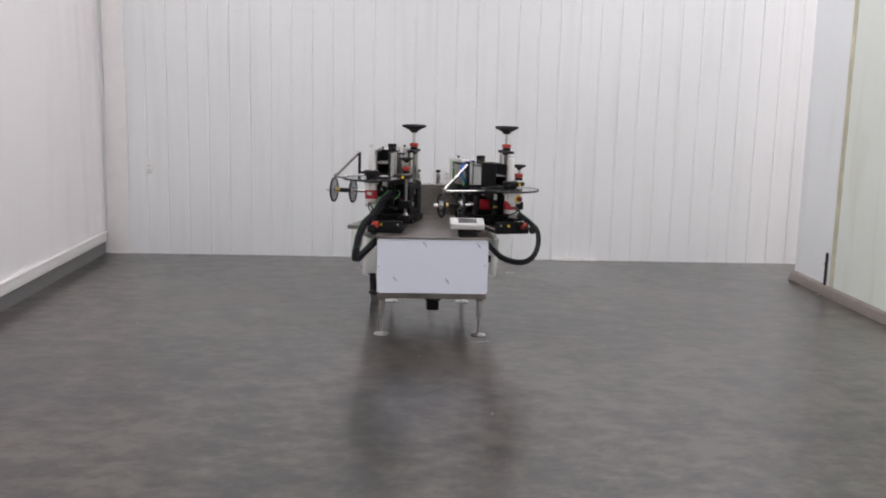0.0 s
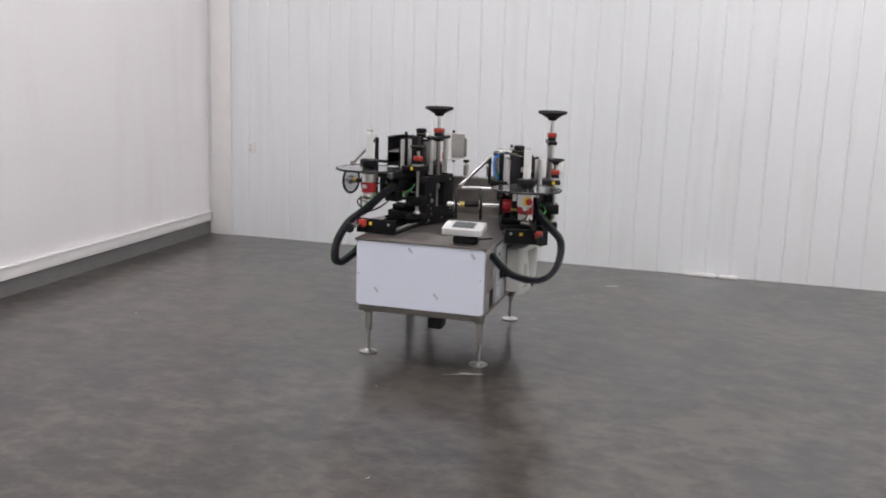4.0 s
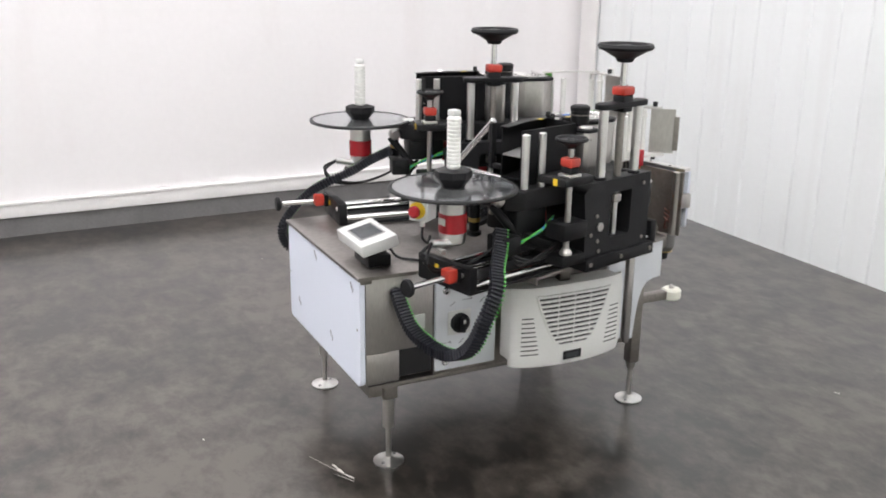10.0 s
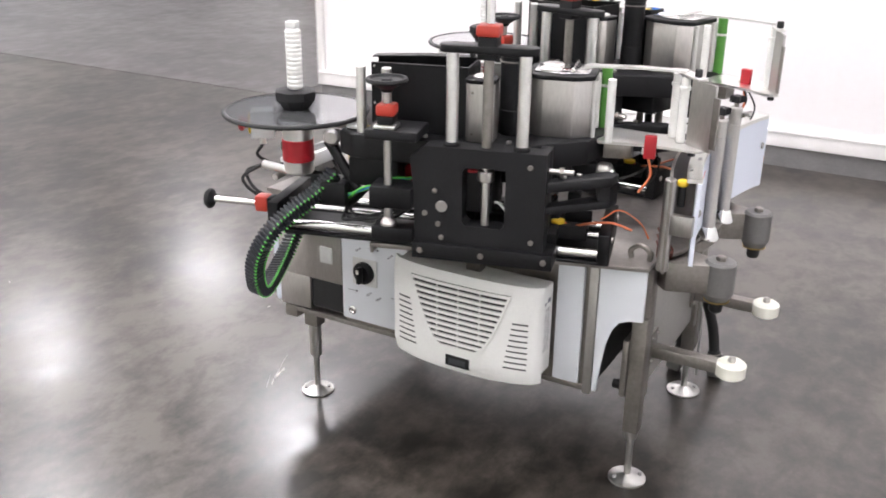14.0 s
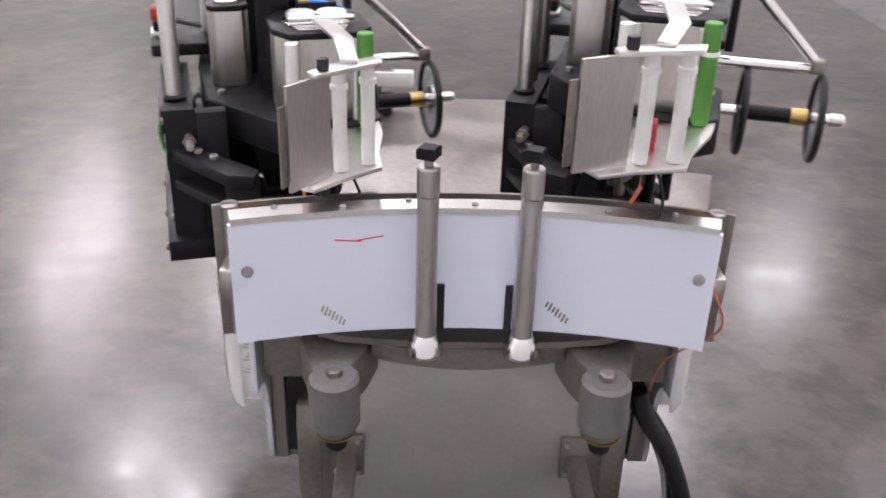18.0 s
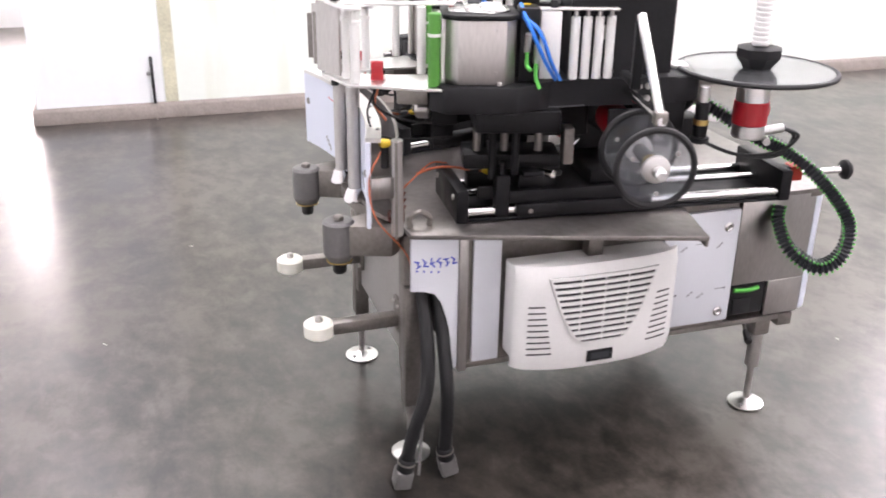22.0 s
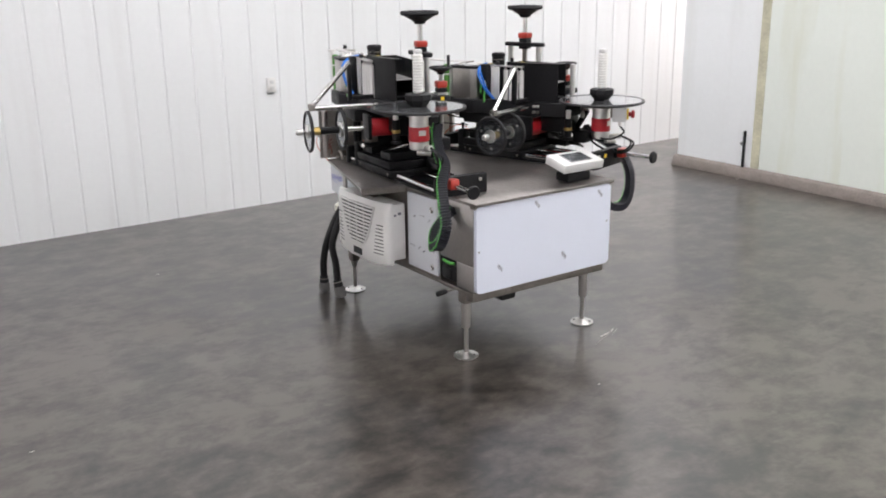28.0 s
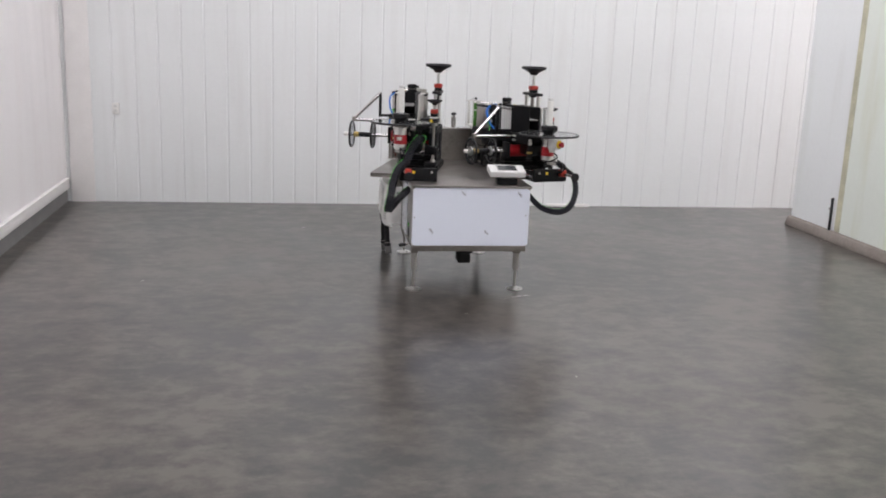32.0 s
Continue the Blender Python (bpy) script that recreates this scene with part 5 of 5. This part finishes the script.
    part("box_knob", C((-0.27, -0.02, 1.4375), (-0.27, -0.02, 1.458), 0.0095, m=AM), RUBBER, box)
    part("hasp", B((-0.2985, -0.10, 1.33, -0.2955, -0.085, 1.37), m=AM, bevel=0.001), STEEL, box)
    part("sensor_head", B((-0.19, -0.375, 1.2265, -0.125, -0.325, 1.238), m=AM, bevel=0.005), GREY_PLASTIC, head)
    for u, v in ((-0.10, -0.315), (-0.095, -0.235)):
        part("roller", C((u, v, 1.2265), (u, v, 1.425), 0.0145, m=AM), ALU, head, "bright idler roller")
    # white idler bank
    for k in range(4):
        part("idler", C((-0.315 + 0.004 * k, -0.01 - 0.033 * k, 1.2265), (-0.315 + 0.004 * k, -0.01 - 0.033 * k, 1.395), 0.0125, m=AM), ALU_WHITE, head, "white idler roller")
        part("idler_pin", C((-0.315 + 0.004 * k, -0.01 - 0.033 * k, 1.395), (-0.315 + 0.004 * k, -0.01 - 0.033 * k, 1.412), 0.006, m=AM), STEEL, head)
    part("idler_bridge", B((-0.33, -0.125, 1.4125, -0.296, 0.10, 1.418), m=AM, bevel=0.002), ALU, head)
    part("bridge_knob", C((-0.312, 0.05, 1.4185), (-0.312, 0.05, 1.438), 0.011, m=AM), RUBBER, head)
    part("guide_sheet", B((-0.33, 0.03, 1.23, -0.32, 0.085, 1.41), m=AM, bevel=0.002), ALU_WHITE, head)
    drive = part("drive_unit", B((-0.36, 0.092, 1.2265, -0.275, 0.145, 1.422), m=AM, bevel=0.004), BLACK, head, "black drive unit with hose fittings")
    part("drive_motor", lathe([(0.036, 1.2265), (0.038, 1.229), (0.038, 1.30), (0.036, 1.302), (0.036, 1.455), (0.039, 1.457), (0.039, 1.472), (0.03, 1.478)], (-0.222, 0.112, 0), seg=28, m=AM), BLACK, drive, "tall black motor")
    part("motor_ring", lathe([(0.0395, 1.44), (0.0395, 1.444)], (-0.222, 0.112, 0), seg=28, m=AM), STEEL_DULL, drive)
    house = [(-0.135, 0.0), (-0.10, 0.0), (-0.086, 0.014), (-0.086, 0.07), (-0.10, 0.084), (-0.16, 0.084), (-0.172, 0.072), (-0.172, 0.012)]
    hs = part("steel_housing", prism(house, 1.2265, 1.395, 0.003, AM), STEEL, head, "brushed steel guide housing")
    part("housing_cap", prism([(u * 1.03 + 0.004, v * 1.06 - 0.003) for u, v in house], 1.3955, 1.407, 0.002, AM), BLACK, hs)
    for z in (1.25, 1.37):
        part("rivet", C((-0.0865, 0.022, z), (-0.0835, 0.022, z), 0.004, seg=8, m=AM), STEEL_DULL, hs)
    part("bearing_cover", lathe([(0.026, 1.4075), (0.026, 1.412), (0.02, 1.415)], (-0.13, 0.042, 0), m=AM), ALU, hs)
    part("warning_tag", B((-0.30, 0.11, 1.4225, -0.28, 0.13, 1.4235), m=AM), YELLOW, drive, "small yellow warning tag")
    for k, (v, z) in enumerate(((0.10, 1.33), (0.125, 1.36))):
        part("fitting", C((-0.361, v, z - 0.05), (-0.375, v, z), 0.009, m=AM), ALU, drive)
        part("green_lead", tube([(-0.367, v, z - 0.05), (-0.372, v, z - 0.085), (-0.385, v - 0.01, z - 0.115 + 0.02 * k)], 0.0055, 7, m=AM), GREEN_CLIP, drive)
        part("blue_hose", tube([(-0.30, 0.138, 1.425 - 0.01 * k), (-0.36, 0.137, 1.41 - 0.01 * k), (-0.40, 0.12 - 0.02 * k, 1.37), (-0.395, 0.08 - 0.015 * k, 1.29), (-0.365, 0.045 - 0.012 * k, 1.235)], 0.0055, 7, m=AM), BLUE, drive, "blue pneumatic hose")
    # stainless drive drum
    hexa = [(-0.395, 0.185), (-0.365, 0.155), (-0.235, 0.155), (-0.205, 0.205), (-0.205, 0.295), (-0.235, 0.345), (-0.365, 0.345), (-0.395, 0.31)]
    drum_ = part("drive_drum", prism(hexa, 1.2265, 1.395, 0.003, AM), STEEL, head, "brushed steel eight-sided housing")
    part("drum_cap", prism([(u * 1.0 + (0.006 if u > -0.3 else -0.006), v + (0.006 if v > 0.25 else -0.006)) for u, v in hexa], 1.3955, 1.409, 0.003, AM), BLACK, drum_)
    part("cap_plate", prism([(-0.38, 0.22), (-0.34, 0.17), (-0.25, 0.17), (-0.225, 0.25), (-0.25, 0.33), (-0.345, 0.335)], 1.4095, 1.413, 0.001, AM), CHROME, drum_)
    for u, v in ((-0.335, 0.215), (-0.27, 0.215)):
        part("bearing_cover", lathe([(0.032, 1.4135), (0.032, 1.418), (0.028, 1.421)], (u, v, 0), m=AM), ALU, drum_)
    part("pull_rod", C((-0.37, 0.285, 1.422), (-0.235, 0.285, 1.422), 0.006, m=AM), CHROME, drum_)
    for u, v in ((-0.36, 0.35), (-0.24, 0.35)):
        part("corner_bar", C((u, v, 1.2265), (u, v, 1.395), 0.009, m=AM), ALU, drum_)
    for z in (1.26, 1.37):
        part("rivet", C((-0.395, 0.21, z), (-0.398, 0.21, z), 0.004, seg=8, m=AM), STEEL, drum_)
    pj = part("pivot_joint", lathe([(0.020, -0.022), (0.027, -0.014), (0.027, 0.014), (0.020, 0.022)], (-0.245, 0.395, 1.125), (0.2, 1, 0), 22, AM), STEEL, head)
    part("joint_bolt", lathe([(0.010, 0.022), (0.010, 0.03), (0.006, 0.032)], (-0.245, 0.395, 1.125), (0.2, 1, 0), 6, AM), CHROME, pj)
    part("joint_bracket", prism([(-0.275, 0.30), (-0.215, 0.30), (-0.225, 0.372), (-0.265, 0.372)], 1.085, 1.151, 0.005, AM), BLACK, head)
    for k, (u, v) in enumerate(((-0.035, 0.215), (-0.065, 0.255))):
        part("gusset_bolt", C((u, v, 1.0765), (u, v, 1.086), 0.009, seg=10, m=HM), STEEL, head)
    part("stop_screw", C((-0.02, 0.176, 1.10), (-0.02, 0.245, 1.10), 0.008, m=HM), STEEL, head)
    part("stop_nut", lathe([(0.014, 0), (0.014, 0.012)], (-0.02, 0.205, 1.10), (0, 1, 0), 6, HM), STEEL_DULL, head)
    # peel end
    tongue = [(-0.41, 0.33), (-0.23, 0.37), (-0.235, 0.52), (-0.198, 0.655), (-0.222, 0.678), (-0.285, 0.635), (-0.36, 0.60), (-0.37, 0.52), (-0.40, 0.42)]
    part("tongue_plate", prism(tongue, 1.2115, 1.2195, 0.0015, AM), ALU, head, "bright tongue plate")
    part("tongue_block", prism([(-0.35, 0.386), (-0.26, 0.386), (-0.27, 0.47), (-0.33, 0.47)], 1.16, 1.211, 0.004, AM), STEEL_DULL, head)
    part("top_link", prism([(-0.32, 0.32), (-0.28, 0.31), (-0.30, 0.46), (-0.285, 0.60), (-0.315, 0.61), (-0.335, 0.46)], 1.4225, 1.4285, 0.001, AM), ALU, head)
    part("nip_roller", C((-0.376, 0.372, 1.22), (-0.376, 0.372, 1.412), 0.0165, m=AM), GREEN, head, "green rubber nip roller")
    part("nip_ring", lathe([(0.0175, 1.352), (0.0185, 1.353), (0.0185, 1.359), (0.0175, 1.36)], (-0.376, 0.372, 0), m=AM), ALU_WHITE, head)
    part("roller", C((-0.225, 0.40, 1.22), (-0.225, 0.40, 1.405), 0.0125, m=AM), ALU_WHITE, head, "white roller")
    for u, v in ((-0.282, 0.604), (-0.338, 0.58)):
        part("tip_roller", C((u, v, 1.2205), (u, v, 1.412), 0.013, m=AM), ALU_WHITE, head, "white roller")
        part("collar", lathe([(0.0145, 1.375), (0.0165, 1.377), (0.0165, 1.385), (0.0145, 1.387)], (u, v, 0), m=AM), ALU_WHITE, head)
    part("tip_bridge", prism([(-0.365, 0.565), (-0.27, 0.60), (-0.222, 0.638), (-0.232, 0.664), (-0.30, 0.630), (-0.36, 0.605)], 1.413, 1.4215, 0.001, AM), ALU, head)
    part("tip_knob", C((-0.25, 0.636, 1.4218), (-0.25, 0.636, 1.442), 0.0105, m=AM), RUBBER, head)
    part("tip_knob", C((-0.245, 0.640, 1.192), (-0.245, 0.640, 1.211), 0.0105, m=AM), RUBBER, head)
    part("peel_plate", prism([(-0.262, 0.626), (-0.258, 0.621), (-0.176, 0.686), (-0.180, 0.691)], 1.222, 1.4125, 0, AM), STEEL, head, "flat brushed peel plate")
    part("peel_edge", prism([(-0.180, 0.682), (-0.176, 0.685), (-0.162, 0.697), (-0.165, 0.701)], 1.235, 1.38, 0, AM), STEEL_DULL, head)
    su, sz = (-0.225, 1.18) if with_stop else (-0.294, 1.2)
    sens = part("label_sensor", B((su - 0.009, 0.505, sz, su + 0.009, 0.54, sz + 0.07), m=AM, bevel=0.004), RED, head, "red label sensor")
    part("sensor_lens", B((su - 0.0055, 0.499, sz + 0.012, su + 0.0055, 0.5045, sz + 0.03), m=AM, bevel=0.001), CREAM, sens)
    part("sensor_lead", tube([(su, 0.52, sz), (su + 0.005, 0.53, sz - 0.05), (su + 0.02, 0.50, sz - 0.10)], 0.004, 6, m=AM), COPPER_WIRE, sens)
    part("sensor_wire", tube([(-0.294, 0.52, 1.215), (-0.29, 0.53, 1.15), (-0.27, 0.45, 1.10), (-0.24, 0.30, 1.08)], 0.004, 6, m=AM), RUBBER, head)
    part("sensor_wire", tube([(-0.30, 0.52, 1.215), (-0.33, 0.55, 1.13), (-0.31, 0.50, 1.06), (-0.27, 0.30, 1.05)], 0.003, 6, m=AM), RUBBER, head)
    # dancer rods
    part("dancer_rod", C((-0.43, -0.155, 1.418), (-0.635, -0.168, 1.212), 0.0125, m=AM), CHROME, head, "polished slanting rod")
    part("dancer_bar", C((-0.315, -0.165, 1.198), (-0.655, -0.17, 1.198), 0.0125, m=AM), CHROME, head, "polished cross rod")
    part("dancer_joint", B((-0.655, -0.185, 1.188, -0.622, -0.152, 1.222), m=AM, bevel=0.005), STEEL_DULL, head)
    part("dancer_arm", B((-0.445, -0.168, 1.2265, -0.425, -0.142, 1.405), m=AM, bevel=0.003), BLACK, head)
    part("dancer_arm", B((-0.4245, -0.165, 1.23, -0.31, -0.145, 1.25), m=AM, bevel=0.003), BLACK, head)
    # rewinder
    za, va = 1.082, -0.164
    part("rewind_motor", C((-0.16, va, za), (-0.34, va, za), 0.047, m=AM), RED, head, "red rewind motor")
    part("rewind_mount", B((-0.36, va - 0.055, za - 0.055, -0.341, va + 0.055, 1.1515), m=AM, bevel=0.004), BLACK, head)
    core = part("rewind_core", C((-0.36, va, za), (-0.69, va, za), 0.013, m=AM), CHROME, head)
    part("core_sleeve", C((-0.50, va, za), (-0.64, va, za), 0.019, m=AM), BLACK, core)
    part("core_ring", C((-0.60, va, za), (-0.64, va, za), 0.0205, m=AM), BRASS, core)
    part("core_tip", lathe([(0.016, 0), (0.016, 0.026), (0.011, 0.034)], (-0.69, va, za), (-1, 0, 0), 18, AM), ALU, core, "bright shaft tip")
    for u in (-0.485, -0.655):
        disc = part("rewind_disc", lathe([(0.092, 0), (0.094, 0.001), (0.094, 0.005), (0.092, 0.006)], (u, va, za), (-1, 0, 0), 48, AM), ACRYLIC, head, "clear rewind disc with a black rim")
        bm = bmesh.new()
        ring = []
        for k in range(48):
            a = 2 * math.pi * k / 48
            ring.append([bm.verts.new(AM @ Vector((u - 0.003 + 0.009 * math.sin(b), va + (0.098 + 0.009 * math.cos(b)) * math.cos(a), za + (0.098 + 0.009 * math.cos(b)) * math.sin(a))))
                         for b in [2 * math.pi * j / 8 for j in range(8)]])
        for k in range(48):
            for j in range(8):
                bm.faces.new((ring[k][j], ring[(k + 1) % 48][j], ring[(k + 1) % 48][(j + 1) % 8], ring[k][(j + 1) % 8]))
        part("rubber_rim", bm, RUBBER, disc)
        part("disc_hub", lathe([(0.036, 0.0065), (0.036, 0.014), (0.022, 0.018)], (u, va, za), (-1, 0, 0), 24, AM), ALU, disc)
        for k in range(3):
            a = 2 * math.pi * k / 3 + 0.4
            part("screw", C((u - 0.0065, va + 0.065 * math.cos(a), za + 0.065 * math.sin(a)), (u - 0.011, va + 0.065 * math.cos(a), za + 0.065 * math.sin(a)), 0.006, seg=8, m=AM), STEEL, disc)
    # valve cluster under the arm, wiring
    part("valve", C((-0.27, -0.40, 1.05), (-0.27, -0.40, 1.15), 0.020, m=AM), BLACK, head)
    part("valve_neck", C((-0.27, -0.40, 1.1505), (-0.27, -0.40, 1.196), 0.014, m=AM), ALU, head)
    part("valve_band", lathe([(0.0205, 1.085), (0.022, 1.086), (0.022, 1.10), (0.0205, 1.101)], (-0.27, -0.40, 0), m=AM), BRASS, head)
    part("valve_foot", lathe([(0.02, 1.03), (0.028, 1.036), (0.028, 1.048), (0.02, 1.0495)], (-0.27, -0.40, 0), m=AM), BLACK, head)
    for k, mt in enumerate((GREEN_CLIP, BLUE, GREEN_CLIP)):
        part("wire", tube([(-0.09, -0.36, 1.02 + 0.006 * k), (-0.05, -0.30 + 0.01 * k, 1.07), (-0.06, -0.22, 1.09 + 0.005 * k), (-0.10, -0.15, 1.10)], 0.004, 6, m=AM), mt, head)
    part("proximity_sensor", C((-0.148, 0.193, 0.8665), (-0.148, 0.193, 0.9), 0.012, m=HM), STEEL, head)
    part("sensor_cap", lathe([(0.017, 0.9005), (0.021, 0.904), (0.021, 0.912), (0.017, 0.915)], (-0.148, 0.193, 0), m=HM), YELLOW, head, "yellow sensor cap")
    part("rear_wire", tube([(-0.145, 0.214, 0.905), (-0.14, 0.235, 0.898), (-0.135, 0.28, 0.913), (-0.148, 0.35, 0.918), (-0.152, 0.41, 0.90)], 0.004, 6, m=HM), COPPER_WIRE, head, "thin orange wire")
    part("rear_wire", tube([(-0.14, 0.32, 0.93), (-0.19, 0.37, 0.945), (-0.22, 0.43, 0.90), (-0.20, 0.46, 0.86)], 0.0025, 6, m=HM), COPPER_WIRE, head)
    part("chain_anchor", B((-0.16, -0.44, 1.0, -0.06, -0.36, 1.07), m=AM, bevel=0.006), BLACK, head)
    cable_chain(chain, head, chain_n, 1)
    if with_stop:
        ex, ey, ez = 0.641, 0.158, 1.114
        sm = turn_z(ex, ey, 38)
        st = part("stop_box", B((-0.036, -0.035, ez - 0.04, 0.036, 0.038, ez + 0.04), m=sm, bevel=0.005), GREY_PLASTIC, head, "grey emergency stop box")
        part("yellow_disc", C((0, -0.0355, ez), (0, -0.043, ez), 0.030, m=sm), YELLOW, st)
        part("stop_button", lathe([(0.012, 0), (0.012, 0.012), (0.021, 0.016), (0.021, 0.026), (0.014, 0.032)], (0, -0.043, ez), (0, -1, 0), 24, sm), RED, st, "red mushroom button")
        part("gland", C((0.0, 0, ez - 0.0405), (0.0, 0, ez - 0.065), 0.010, m=sm), ALU, st)
        part("cable", tube([(0.0, 0, ez - 0.065), (0.01, -0.02, ez - 0.10), (0.0, 0.04, ez - 0.135), (-0.02, 0.10, ez - 0.13)], 0.005, 7, m=sm), RUBBER, st)
        part("stop_bracket", B((-0.03, 0.0385, ez - 0.02, 0.03, 0.05, ez + 0.06), m=sm, bevel=0.002), STEEL_DULL, st)
    return head


labelling_head(-0.152, 0.869, -15, (-0.375, 0.21, -5.5), 0.0, 0.0, 0.0, -0.075,
               [(-0.437, 0.17, 0.765), (-0.475, 0.19, 0.725), (-0.54, 0.185, 0.66), (-0.595, 0.115, 0.615), (-0.605, 0.045, 0.65), (-0.592, 0.02, 0.735), (-0.576, 0.06, 0.815),
                (-0.533, 0.135, 0.905), (-0.468, 0.20, 0.962), (-0.432, 0.30, 1.01), (-0.39, 0.38, 1.065), (-0.33, 0.455, 1.115)],
               (0.84, -0.54, 0.0), "black labelling head, arm raised, clear reel plate, on slide rails", False)
labelling_head(0.653, 0.967, 15, (0.640, 0.262, 15), -0.085, -0.08, 0.022, 0.077,
               [(0.437, 0.145, 0.755), (0.50, 0.147, 0.685), (0.575, 0.157, 0.628), (0.684, 0.19, 0.594), (0.772, 0.225, 0.60), (0.836, 0.258, 0.652), (0.866, 0.288, 0.748),
                (0.854, 0.338, 0.843), (0.788, 0.378, 0.903), (0.722, 0.425, 0.952), (0.665, 0.458, 1.01)],
               (-0.15, -1.0, 0.0), "black labelling head with emergency stop, arm lowered, on slide rails", True)

# ---- touch panel on the work top ----
pan = thing("touch_panel", Matrix.Translation((0.268, 0.10, ZT)), "pale grey touch panel on a black foot on the work top", "control panel")
TM = Matrix.Translation((0.268, 0.097, 0.925)) @ Matrix.Rotation(radians(13), 4, "X")
part("foot", B((0.20, 0.07, ZT + 0.001, 0.35, 0.165, 0.862), m=None, bevel=0.006), BLACK, pan)
part("stay", B((0.235, 0.085, 0.8625, 0.315, 0.15, 0.90), bevel=0.004), BLADE_GREY, pan)
bodyp = part("body", B((-0.133, -0.075, -0.034, 0.133, 0.075, 0.012), m=TM, bevel=0.006), GREY_PLASTIC, pan)
part("bezel", B((-0.075, -0.052, 0.0122, 0.075, 0.052, 0.0145), m=TM, bevel=0.001), BLADE_GREY, bodyp)
part("screen", B((-0.066, -0.044, 0.0147, 0.066, 0.044, 0.0157), m=TM), SCREEN, bodyp, "dark unlit screen")
part("cable", tube([(0.27, 0.16, 0.90), (0.275, 0.19, 0.86), (0.29, 0.22, 0.825), (0.34, 0.27, 0.822), (0.40, 0.33, 0.822)], 0.005, 7), RUBBER, pan)
